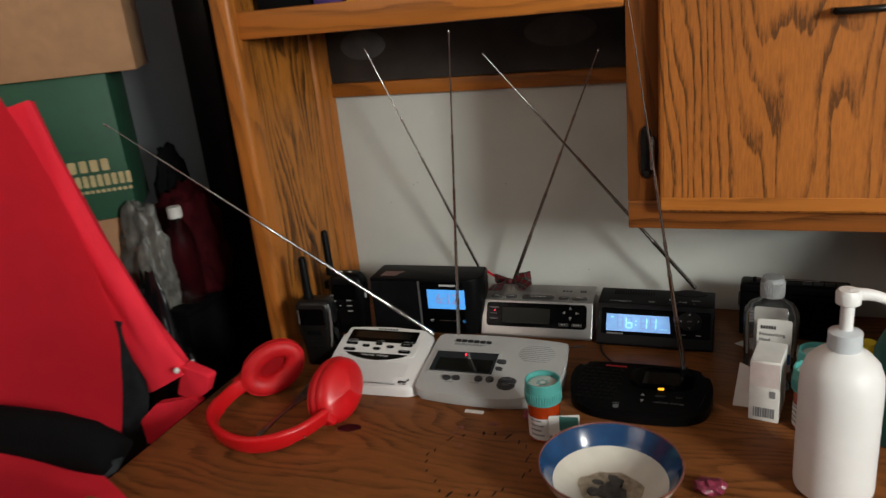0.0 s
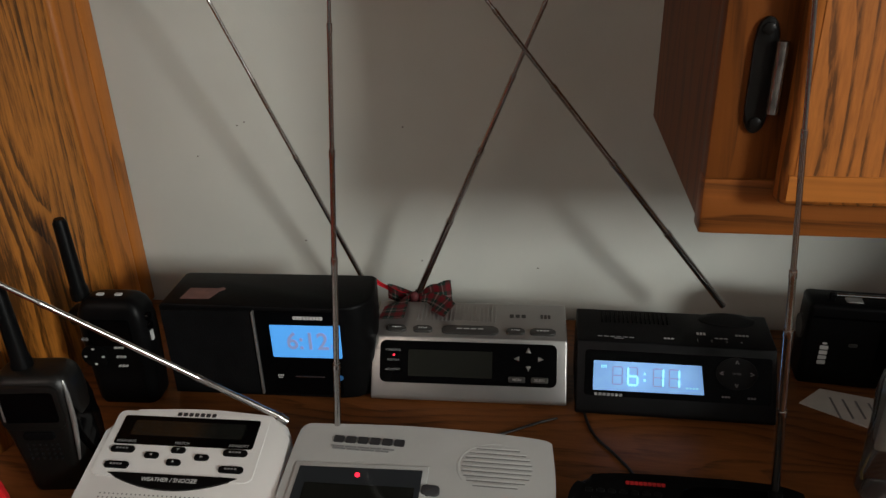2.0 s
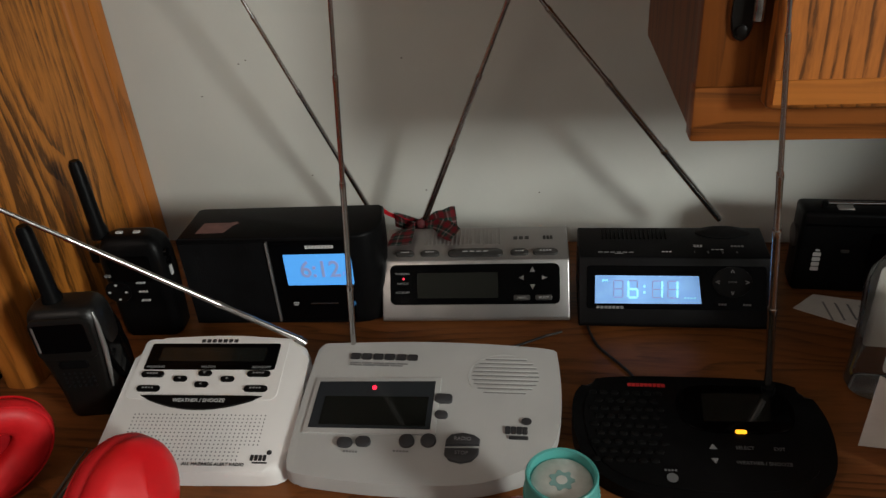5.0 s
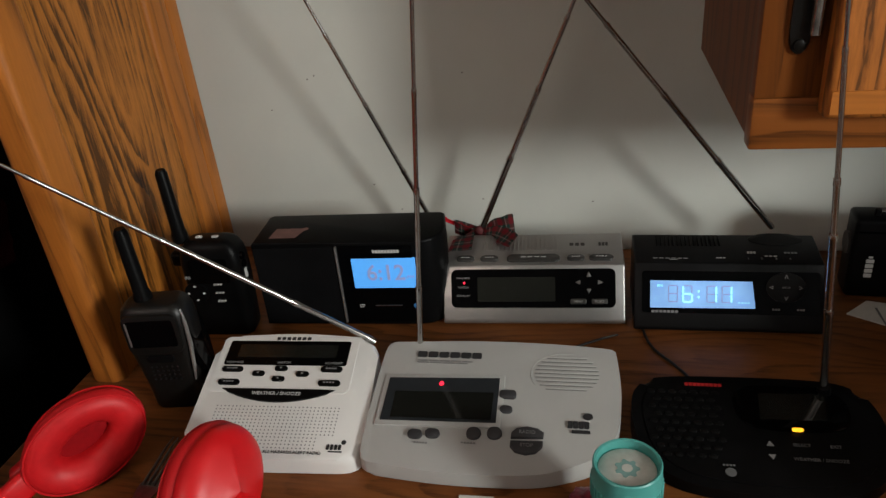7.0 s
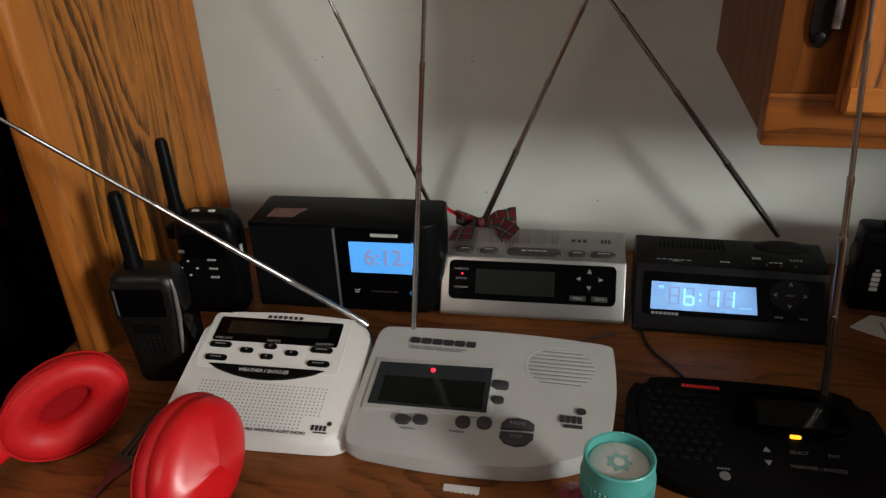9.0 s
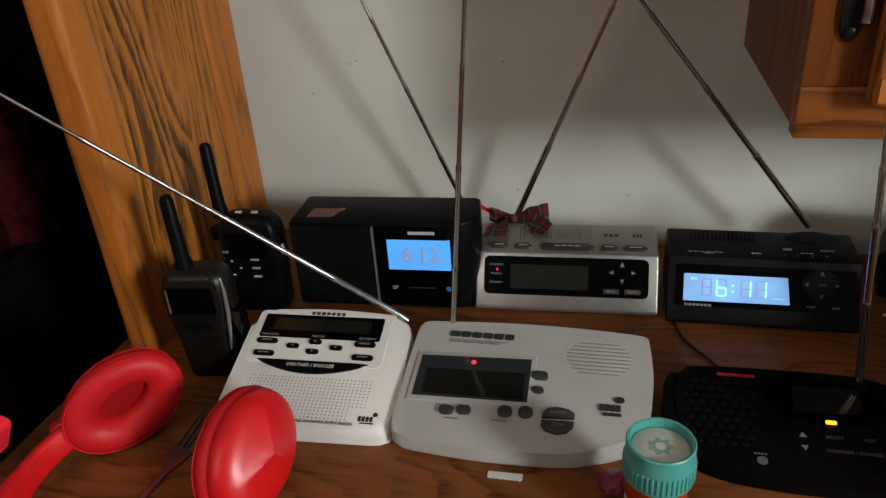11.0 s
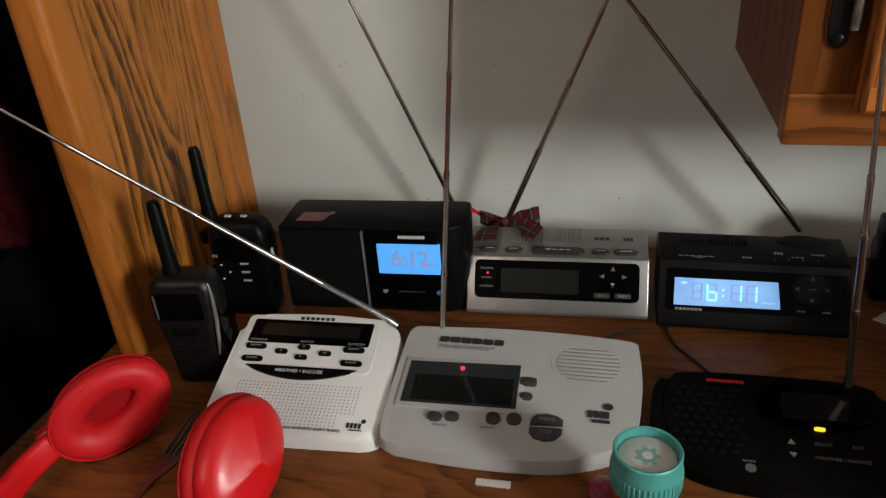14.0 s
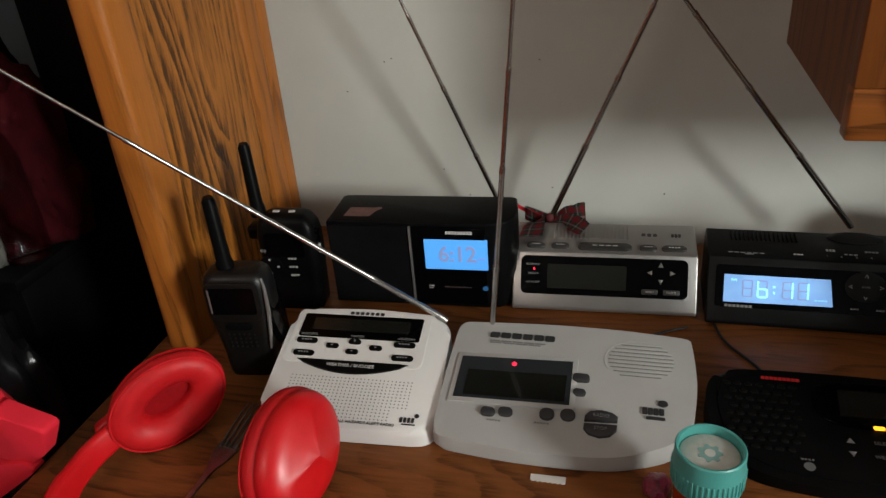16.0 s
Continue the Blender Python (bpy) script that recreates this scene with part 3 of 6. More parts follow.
part("body", slab(wr_line, DESK + 0.001, lambda x, y: WR_O[2] + (y - WR_O[1]) * tan_wr, 0.0075, 4), WHITE_PLASTIC, wr)
plate(wr, WRM, "control_plate", rrect(0.136, 0.064, 0.006, 4, -0.0085, 0.0865), 0.0008, WHITE_PLASTIC)
lcd = plate(wr, WRM, "display", rrect(0.121, 0.0285, 0.002, 2, -0.0085, 0.099), 0.0014, BLACK_GLOSS, "dark unlit display")
plate(lcd, WRM, "screen", rrect(0.098, 0.015, 0.001, 2, -0.0085, 0.101), 0.0018, LCD_GREY)
for word, u in (("WARNING", -0.058), ("WATCH", -0.009), ("ADVISORY", 0.040)):
    marks(lcd, WRM, "print", letters(word, 0.0036, u, 0.0872), PRINT_GREY, "", 0.0015)
word_bars(wr, WRM, -0.0065, 0.1165, 0.036, 0.0035, 7, PRINT_BLACK, 0.0009)
for u, v in ((-0.058, 0.0795), (-0.057, 0.0645), (0.039, 0.0805), (0.040, 0.0650)):
    b = plate(wr, WRM, "button", rrect(0.021, 0.0062, 0.003, 4, u, v), 0.0028, BLACK_SATIN, "black oval button", bevel=0.001)
    marks(b, WRM, "print", bars(u, v, 0.011, 0.0014, 4), PRINT_GREY, "", 0.0029)
for u, v, s in ((-0.031, 0.0748, 0), (-0.010, 0.0808, 90), (0.012, 0.0748, 180), (-0.010, 0.0690, 270)):
    b = plate(wr, WRM, "button", rrect(0.0125, 0.0056, 0.0026, 4, u, v), 0.0028, BLACK_SATIN, "black arrow button", bevel=0.001)
    marks(b, WRM, "arrow", slab([(u + 0.0016 * math.cos(radians(s + a)), v + 0.0014 * math.sin(radians(s + a))) for a in (180, 300, 60)], 0, 0.0003), PRINT_GREY, "", 0.0029)
arc = [(-0.0615 + 0.109 * i / 14, 0.0575) for i in range(15)]
arc += [(0.0475 - 0.109 * i / 14, 0.0575 - 0.0135 * math.sin(math.pi * i / 14) ** 0.8) for i in range(1, 14)]
snooze = plate(wr, WRM, "snooze_bar", arc[::-1], 0.0022, BLACK_SATIN, "black crescent snooze bar", bevel=0.0008)
marks(snooze, WRM, "print", letters("WEATHER / SNOOZE", 0.0049, -0.007, 0.0522), PRINT_WHITE, "", 0.0023)
holes = bmesh.new()
for i in range(32):
    for j in range(13):
        u, v = -0.060 + 0.0037 * i, 0.0395 - 0.0034 * j
        if not (u > 0.040 and v < 0.009):
            slab(ellipse(0.00068, 0.00068, 6, u, v), -0.0005, 0.0002, into=holes)
tagged(part("speaker_grille", holes, material("hole_grey", (0.16, 0.16, 0.16), 0.7, vary=0.0), wr, "dark speaker perforations", WRM), kind="stuff")
mk = bars(0.058, 0.0008, 0.014, 0.005, 4)
slab(rrect(0.012, 0.0012, 0.0002, 1, 0.060, -0.0035), 0, 0.0004, into=mk)
slab(ellipse(0.0022, 0.0022, 10, 0.066, 0.0056), 0, 0.0004, into=mk)
marks(wr, WRM, "emblem", mk, PRINT_BLACK, "small black emblem", 0.0001)
marks(wr, WRM, "print", letters("ALL HAZARDS ALERT RADIO", 0.0040, 0.022, -0.0055), PRINT_BLACK, "", 0.0001)
part("side_switch", boxm(-0.0925, -0.0895, -0.345, -0.325, 0.772, 0.777, 0.0008), GREY_DARK, wr)
# the whole radio stands slightly turned and further in
WR_TURN = Matrix.Translation((0.0042, 0.001, 0)) @ Matrix.Translation((-0.1745, -0.345, 0)) @ pose(0, 0, 0, 0, 0, 2.2) @ Matrix.Translation((0.1745, 0.345, 0))
WR_BACK = WR_TURN.inverted()
part("antenna_pivot", tube([WR_BACK @ Vector(p) for p in ((-0.1015, -0.2775, 0.7960), (-0.108, -0.2792, 0.8025))], 0.0036, 12), CHROME, wr, "small chrome pivot")
antenna(wr, WR_BACK @ Vector((-0.106, -0.2785, 0.801)), WR_BACK @ Vector((-0.520, -0.4385, 1.183)), 0.0031, (0.14, 0.36, 0.55, 0.72, 0.87))
place(wr, WR_TURN @ BASE[wr.name])

SLOT_GREY = material("slot_grey", (0.17, 0.17, 0.165), 0.6, vary=0.0)
# light grey weather radio
RC_O, RC_TILT = (0.022, -0.410, 0.770), 14.3
rc = thing("weather_radio", "light grey plastic weather radio with a curved front", "radio", (0.022, -0.345, DESK))
RCM = face_frame(RC_O, 0, RC_TILT)
ct = math.cos(radians(RC_TILT))
tan_rc = math.tan(radians(RC_TILT))
rc_uv = [(-0.1075, 0.012), (-0.103, 0.004), (-0.092, 0.0015), (-0.05, -0.0025), (-0.005, -0.0032), (0.038, 0.0), (0.066, 0.0085), (0.090, 0.022), (0.1025, 0.042), (0.1065, 0.070),
         (0.1063, 0.095), (0.1035, 0.122), (0.1005, 0.1275), (0.078, 0.1305), (0.03, 0.133), (-0.025, 0.133), (-0.085, 0.130), (-0.101, 0.1285), (-0.1055, 0.123), (-0.1075, 0.10), (-0.1085, 0.05)]
rc_line = [(RC_O[0] + u, RC_O[1] + v * ct) for u, v in smooth_outline(rc_uv, 4)]
rc_top = lambda x, y: RC_O[2] + (y - RC_O[1]) * tan_rc
part("base", slab([(RC_O[0] + (x - RC_O[0]) * 0.962, -0.345 + (y + 0.345) * 0.94) for x, y in rc_line], DESK + 0.001, lambda x, y: rc_top(x, y) - 0.010), GREY_PLASTIC, rc)
part("body", slab(rc_line, lambda x, y: rc_top(x, y) - 0.0125, rc_top, 0.004, 3), GREY_PLASTIC, rc)
win = [(-0.0965, 0.042), (0.0035, 0.0445), (0.0030, 0.0905), (-0.096, 0.0865)]
grow = lambda pts, k: [(u + (k if u > -0.05 else -k), v + (k if v > 0.06 else -k)) for u, v in pts]
fr = plate(rc, RCM, "window_frame", grow(win, 0.0045), 0.0016, GREY_PLASTIC, "raised grey window surround", bevel=0.0012)
win_ob = plate(rc, RCM, "window", win, 0.0021, SMOKED, "dark glossy window")
plate(win_ob, RCM, "screen", [(-0.088, 0.045), (-0.001, 0.047), (-0.001, 0.0745), (-0.088, 0.072)], 0.0025, LCD_GREY)
marks(win_ob, RCM, "led", slab(ellipse(0.0021, 0.0021, 14, -0.048, 0.0820), 0, 0.001, 0.0006), RED_LED, "lit red indicator", 0.0021)
word_bars(rc, RCM, -0.0455, 0.1150, 0.061, 0.0066, 6, PRINT_BLACK, gap=0.14)
marks(rc, RCM, "print", bars(-0.0490, 0.1080, 0.052, 0.0011, 5, gap=0.1), PRINT_GREY)
marks(rc, RCM, "print", bars(-0.0510, 0.1058, 0.048, 0.0011, 4, gap=0.1), PRINT_GREY)
for u, v, w, h, r in ((-0.0635, 0.0300, 0.0125, 0.0085, 0.0042), (-0.0487, 0.0315, 0.0125, 0.0085, 0.0042), (-0.0140, 0.0338, 0.0125, 0.0115, 0.0055), (0.0032, 0.0350, 0.0125, 0.0115, 0.0055),
                      (0.0112, 0.0742, 0.0145, 0.0085, 0.003), (0.0108, 0.0588, 0.011, 0.0068, 0.0033)):
    plate(rc, RCM, "button", rrect(w, h, r, 4, u, v), 0.0030, GREY_DARK, "dark grey button", bevel=0.0012)
for u, v, w, word in ((-0.0575, 0.0222, 0.012, 5), (-0.0175, 0.0245, 0.013, 5), (-0.004, 0.0428, 0.007, 3)):
    marks(rc, RCM, "print", bars(u, v, w, 0.0014, word), PRINT_GREY)
up_b = [(0.0170, 0.0310), (0.0435, 0.0325), (0.0438, 0.0375), (0.039, 0.0410), (0.030, 0.0425), (0.021, 0.0405), (0.0172, 0.0360)]
dn_b = [(0.0170, 0.0285), (0.0435, 0.0295), (0.0432, 0.0245), (0.038, 0.0185), (0.030, 0.0165), (0.021, 0.0185), (0.0168, 0.0235)]
for pts, word, v in ((up_b, "RADIO", 0.0365), (dn_b[::-1], "STOP", 0.0242)):
    b = plate(rc, RCM, "button", pts, 0.0032, GREY_DARK, "dark grey half-oval button", bevel=0.0012)
    marks(b, RCM, "print", letters(word, 0.0044, 0.0303, v), PRINT_GREY, "", 0.0033)
rim = tube([(0.0595 + 0.0300 * math.cos(a), 0.0990 + 0.0225 * math.sin(a), -0.0002) for a in [radians(75 + 6 * i) for i in range(24)]], 0.0007, 6)
part("speaker_rim", rim, GREY_PLASTIC, rc, "", RCM)
for k in range(9):
    v = 0.0822 + 0.0042 * k
    half = 0.0280 * math.sqrt(max(0.0, 1 - ((v - 0.099) / 0.0215) ** 2))
    part("slot", slab(rrect(2 * half, 0.0009, 0.0004, 2, 0.0605, v), -0.0006, 0.0003), SLOT_GREY, rc, "", RCM)
    part("ridge", slab(rrect(2 * half, 0.0022, 0.0010, 2, 0.0605, v + 0.0020), -0.0006, 0.0005, 0.0003), GREY_PLASTIC, rc, "", RCM)
mk = bars(0.0715, 0.0470, 0.018, 0.0068, 4, gap=0.10)
slab(rrect(0.015, 0.0030, 0.0004, 1, 0.0735, 0.0405), 0, 0.0004, into=mk)
slab(ellipse(0.0042, 0.0034, 14, 0.0792, 0.0555), 0, 0.0004, into=mk)
marks(rc, RCM, "emblem", mk, PRINT_BLACK, "black printed emblem")
antenna(rc, (-0.0555, -0.282, 0.790), (-0.002, -0.344, 1.270), 0.0032, (0.165, 0.375, 0.55, 0.72, 0.87))


# silver alarm radio
def slant_profile(y0, lean, face_len, depth, top_tilt):
    a = radians(lean)
    y1, z1 = y0 + face_len * math.cos(a), 0.018 + face_len * math.sin(a)
    y_lo = y0 - 0.014 * math.cos(a)
    z_lo = 0.018 - 0.014 * math.sin(a)
    yb = y1 + depth
    zb = z1 + depth * math.tan(radians(top_tilt))
    return [(y_lo, 0.002), (y_lo - 0.0005, z_lo), (y1, z1), (yb, zb), (yb + 0.006, zb - 0.008), (yb + 0.006, 0.002)]


sv = thing("weather_radio", "silver plastic alarm radio with a black front panel", "radio", (0.043, -0.12, DESK), 2.4)
SVM = face_frame((0.043, -0.171, 0.768), 2.4, 62)
SVT = face_frame((0.043, -0.1494, 0.8086), 2.4, 8)
part("body", extrude_profile(slant_profile(0, 62, 0.0462, 0.056, 8), -0.0965, 0.0965, 0.003, 3), SILVER, sv, "", Matrix.Translation((0.043, -0.171, DESK)) @ pose(0, 0, 0, 0, 0, 2.4))
pn = plate(sv, SVM, "front_panel", rrect(0.174, 0.0415, 0.006, 5, -0.0005, 0.0212), 0.0012, BLACK_GLOSS, "glossy black front panel")
plate(pn, SVM, "screen", rrect(0.083, 0.026, 0.001, 2, -0.0175, 0.0203), 0.0016, LCD_OLIVE, "grey unlit screen")
marks(pn, SVM, "led", slab(ellipse(0.0011, 0.0011, 12, -0.0735, 0.0275), 0, 0.0006), RED_LED, "lit red indicator", 0.0012)
for word, v in (("WARNING", 0.0325), ("WATCH", 0.0225), ("ADVISORY", 0.0132)):
    marks(pn, SVM, "print", letters(word, 0.0031, -0.0745, v), PRINT_GREY, "", 0.0012)
for u, v, s in ((0.059, 0.0355, 90), (0.0705, 0.0275, 0), (0.059, 0.0185, 270), (0.048, 0.0275, 180)):
    marks(pn, SVM, "arrow_button", slab([(u + 0.0034 * math.cos(radians(s + a)), v + 0.0033 * math.sin(radians(s + a))) for a in (0, 130, 230)], 0, 0.0018, 0.0005), SILVER, "silver arrow button", 0.0010)
for u, word in ((0.048, "MENU"), (0.070, "SELECT")):
    b = plate(pn, SVM, "button", rrect(0.0165, 0.0056, 0.0012, 3, u, 0.0072), 0.0024, SILVER_DARK, "dark silver key", bevel=0.0006)
    marks(b, SVM, "print", letters(word, 0.0032, u, 0.0072), PRINT_WHITE, "", 0.0025)
for u, w in ((-0.0737, 0.0195), (-0.0475, 0.0195), (0.0000, 0.0570), (0.0452, 0.0185), (0.0718, 0.0255)):
    b = plate(sv, SVT, "button", rrect(w, 0.0085 if w < 0.05 else 0.0115, 0.0040 if w < 0.05 else 0.0056, 5, u, 0.0105), 0.0028, SILVER_DARK, "grey oval button", bevel=0.0012)
    marks(b, SVT, "print", bars(u, 0.0110, w * 0.5, 0.0011, 4), PRINT_WHITE, "", 0.0029)
for k in range(20):
    part("grille_rib", slab(rrect(0.0016, 0.026, 0.0006, 2, -0.055 + 0.0042 * k, 0.039), -0.0005, 0.0014, 0.0004), SILVER, sv, "", SVT)
marks(sv, SVT, "emblem", bars(0.047, 0.036, 0.018, 0.005, 3), SILVER_DARK, "grey printed mark", 0.0002)
marks(sv, SVT, "emblem", bars(0.075, 0.036, 0.011, 0.006, 3), SILVER_DARK, "grey printed mark", 0.0002)
part("antenna_socket", tube([(-0.030, -0.0625, 0.788), (-0.022, -0.0630, 0.8105)], 0.0046, 12), SILVER_DARK, sv)
antenna(sv, (-0.0225, -0.0630, 0.809), (0.147, -0.0845, 1.213), 0.0042, (0.225, 0.42, 0.60, 0.76, 0.89))

# black alarm radio with a lit screen
BLACK_SHEEN = material("black_sheen", (0.005, 0.005, 0.0055), 0.40, spec=0.17, vary=0.2, scale=60, bump=0.08, bump_scale=1800)
bk = thing("weather_radio", "black plastic alarm radio with a lit pale blue screen", "radio", (0.242, -0.12, DESK))
BKM = face_frame((0.242, -0.176, 0.768), 0, 62)
BKT = face_frame((0.242, -0.1514, 0.8144), 0, 6)
part("body", extrude_profile(slant_profile(0, 62, 0.0526, 0.052, 6), -0.0945, 0.0885, 0.004, 3), BLACK_SHEEN, bk, "", Matrix.Translation((0.242, -0.176, DESK)))
pn = plate(bk, BKM, "front_panel", rrect(0.170, 0.0430, 0.003, 3, -0.0015, 0.0228), 0.0012, BLACK_GLOSS, "glossy black front panel")
scr = plate(pn, BKM, "screen", [(-0.0785, 0.0065), (0.0235, 0.0075), (0.0205, 0.0345), (-0.0785, 0.0345)], 0.0018, PALE_LCD, "lit pale blue screen")
SEG = {"6": "afgedc", "1": "bc", "8": "abcdefg", "2": "abged", "b": "fgedc"}


def seven(ch, u, v, w, h, t, into):
    """One seven-segment digit."""
    for s in SEG[ch]:
        x, y, sw, sh = {"a": (0, h / 2, w, t), "g": (0, 0, w, t), "d": (0, -h / 2, w, t), "f": (-w / 2, h / 4, t, h / 2), "b": (w / 2, h / 4, t, h / 2),
                        "e": (-w / 2, -h / 4, t, h / 2), "c": (w / 2, -h / 4, t, h / 2)}[s]
        slab(rrect(max(sw - t * 0.3, t * 0.8), max(sh - t * 0.3, t * 0.8), t * 0.3, 1, u + x, v + y), 0, 0.0003, into=into)


dg = bmesh.new()
for u in (-0.0560, -0.0420, -0.0185, -0.0040):
    gh = bmesh.new()
    seven("8", u, 0.0212, 0.0088, 0.0165, 0.0014, gh)
    marks(scr, BKM, "unlit_digit", gh, GHOST_DIGIT, "faint unlit segments", 0.0018)
seven("b", -0.0420, 0.0212, 0.0088, 0.0165, 0.0020, dg)
seven("1", -0.0185, 0.0212, 0.0088, 0.0165, 0.0020, dg)
seven("1", -0.0040, 0.0212, 0.0088, 0.0165, 0.0020, dg)
for v in (0.0180, 0.0240):
    slab(rrect(0.0018, 0.0018, 0.0003, 1, -0.0310, v), 0, 0.0003, into=dg)
marks(scr, BKM, "lit_time", dg, CYAN_DIGIT, "bright cyan clock digits", 0.0022)
marks(scr, BKM, "print", letters("PM", 0.0042, -0.0690, 0.0290), CYAN_DIGIT, "", 0.0019)
marks(scr, BKM, "print", bars(0.0125, 0.0130, 0.012, 0.0016, 4), GHOST_CYAN, "", 0.0019)
word_bars(pn, BKM, -0.0640, 0.0028, 0.027, 0.0026, 7, PRINT_GREY, 0.0013, gap=0.2)
dial = marks(pn, BKM, "dial", slab(ellipse(0.0185, 0.0150, 32, 0.0520, 0.0290), 0, 0.0015, 0.0007), BLACK_SHEEN, "round black key pad", 0.0010)
for du, dv, s in ((0, 0.0105, 90), (0.0135, 0, 0), (0, -0.0105, 270), (-0.0135, 0, 180)):
    a = [Vector((0.0520 + du, 0.0290 + dv, 0.0027)) + 0.0020 * Vector((math.cos(radians(s + k)), math.sin(radians(s + k)), 0)) for k in (135, 0, 225)]
    part("arrow", tube(a, 0.00035, 5), PRINT_WHITE, dial, "", BKM)
marks(dial, BKM, "print", letters("ENTER", 0.0026, 0.0520, 0.0290), PRINT_GREY, "", 0.0026)
for u in (0.043, 0.066):
    marks(pn, BKM, "print", bars(u, 0.0070, 0.008, 0.0018, 3), PRINT_GREY, "", 0.0013)
for u, v, w, h, n in ((-0.058, 0.0080, 0.036, 0.0012, 6), (-0.055, 0.0058, 0.012, 0.0010, 1), (-0.0085, 0.0092, 0.010, 0.0014, 3), (0.0225, 0.0190, 0.009, 0.0036, 3), (0.0600, 0.0190, 0.013, 0.0026, 4), (0.040, 0.0130, 0.013, 0.0010, 3)):
    marks(bk, BKT, "print", bars(u, v, w, h, n), PRINT_WHITE if n == 3 else PRINT_GREY, "", 0.0002)
for k, u in enumerate((0.0180, 0.0308, 0.0445, 0.0578)):
    marks(bk, BKT, "print", letters(str(k + 1), 0.0044, u, 0.0085), PRINT_GREY, "", 0.0002)
for k in range(16):
    part("grille_rib", slab(rrect(0.0016, 0.018, 0.0006, 2, -0.070 + 0.0042 * k, 0.040), -0.0005, 0.0014, 0.0004), BLACK_SATIN, bk, "", BKT)
hump = slab(ellipse(0.027, 0.011, 28, 0.050, 0.043), -0.001, 0.0008, 0.0006, 3)
part("antenna_mount", hump, BLACK_SHEEN, bk, "", BKT)
antenna(bk, (0.298, -0.0672, 0.812), (-0.018, -0.1438, 1.2225), 0.0040, (0.215, 0.40, 0.58, 0.74, 0.88))

# black box-shaped clock radio
rs = thing("clock_radio", "black box-shaped clock radio with a lit blue screen", "radio", (-0.15, -0.15, DESK), 3)
RSM = face_frame((-0.15, -0.188, DESK), 3, 90)
RS_LOC = Matrix.Translation((-0.15, -0.188, 0)) @ pose(0, 0, 0, 0, 0, 3)
foot = [(-0.103, 0.002), (0.070, 0.0), (0.084, 0.0022), (0.094, 0.009), (0.1005, 0.020), (0.103, 0.035), (0.099, 0.066), (0.094, 0.070), (-0.098, 0.070), (-0.103, 0.066)]
part("body", slab(foot, DESK + 0.003, DESK + 0.1055, 0.003, 3), BLACK_SATIN, rs, "", RS_LOC)
plate(rs, RSM, "speaker_cloth", rrect(0.0885, 0.094, 0.002, 2, -0.0565, 0.054), 0.0016, BLACK_CLOTH, "black speaker cloth")
plate(rs, RSM, "front_panel", rrect(0.079, 0.094, 0.002, 2, 0.0315, 0.054), 0.0014, BLACK_GLOSS, "glossy black front panel")
plate(rs, RSM, "silver_strip", rrect(0.0022, 0.094, 0.0006, 2, -0.0100, 0.054), 0.0034, SILVER, "thin silver strip", bevel=0.0006)
scr = plate(rs, RSM, "screen", rrect(0.068, 0.036, 0.0008, 2, 0.0392, 0.0690), 0.0020, BLUE_LCD, "lit bright blue screen")
marks(scr, RSM, "lit_time", letters("6:12", 0.0265, 0.0410, 0.0690, offset=0.00045, squeeze=0.92), TAN_DIGIT, "dull clock digits", 0.0021)
marks(scr, RSM, "print", letters("PM", 0.0062, 0.0672, 0.0640), TAN_DIGIT, "", 0.0021)
word_bars(rs, RSM, 0.0435, 0.0952, 0.029, 0.0036, 9, PRINT_WHITE, 0.0015, gap=0.12)
marks(rs, RSM, "button", slab(rrect(0.030, 0.0016, 0.0007, 2, 0.0395, 0.0285), 0, 0.0010, 0.0004), CHROME, "thin silver key", 0.0013)
marks(rs, RSM, "print", bars(0.0100, 0.0295, 0.0065, 0.0013, 3), PRINT_WHITE, "", 0.0015)
marks(rs, RSM, "print", bars(0.0095, 0.0270, 0.0050, 0.0011, 2), PRINT_WHITE, "", 0.0015)
marks(rs, RSM, "emblem", slab(ellipse(0.0030, 0.0030, 16, 0.0695, 0.0280), 0, 0.0004), BLUE_PRINT, "small round blue emblem", 0.0015)
part("sticker", slab([(-0.086, 0.0125), (-0.057, 0.0130), (-0.052, 0.0280), (-0.047, 0.0330), (-0.050, 0.0370), (-0.0560, 0.0345), (-0.084, 0.0345)], 0, 0.0003), material("worn_sticker", (0.16, 0.075, 0.065), 0.6, vary=0.2, scale=120), rs, "torn dull red sticker", RS_LOC @ Matrix.Translation((0, 0, DESK + 0.1056)))
part("antenna_socket", tube([(-0.077, -0.1125, 0.80), (-0.0800, -0.060, 0.80)], 0.006, 10), BLACK_SATIN, rs)
antenna(rs, (-0.0805, -0.0510, 0.800), (-0.243, -0.1125, 1.2425), 0.0033, (0.19, 0.38, 0.56, 0.73, 0.88))

# black oval radio
SLOT_BLACK = material("slot_black", (0.004, 0.004, 0.004), 0.42, spec=0.14, vary=0.2)
orr = thing("weather_radio", "black oval desktop weather radio with an amber light", "radio", (0.235, -0.345, DESK))
ORM = face_frame((0.232, -0.385, 0.765), 0, 9)
or_uv = [(-0.095, 0.035), (-0.096, 0.060), (-0.0905, 0.077), (-0.076, 0.0875), (-0.045, 0.0912), (0.0, 0.0922), (0.045, 0.0918), (0.074, 0.0885), (0.092, 0.077), (0.100, 0.055), (0.1005, 0.030),
         (0.095, 0.006), (0.083, -0.010), (0.06, -0.0215), (0.02, -0.026), (-0.03, -0.024), (-0.065, -0.015), (-0.087, 0.006)]
or_line = [(0.232 + u, -0.385 + v * math.cos(radians(9))) for u, v in smooth_outline(or_uv, 4)]
or_top = lambda x, y: 0.765 + (y + 0.385) * math.tan(radians(9))
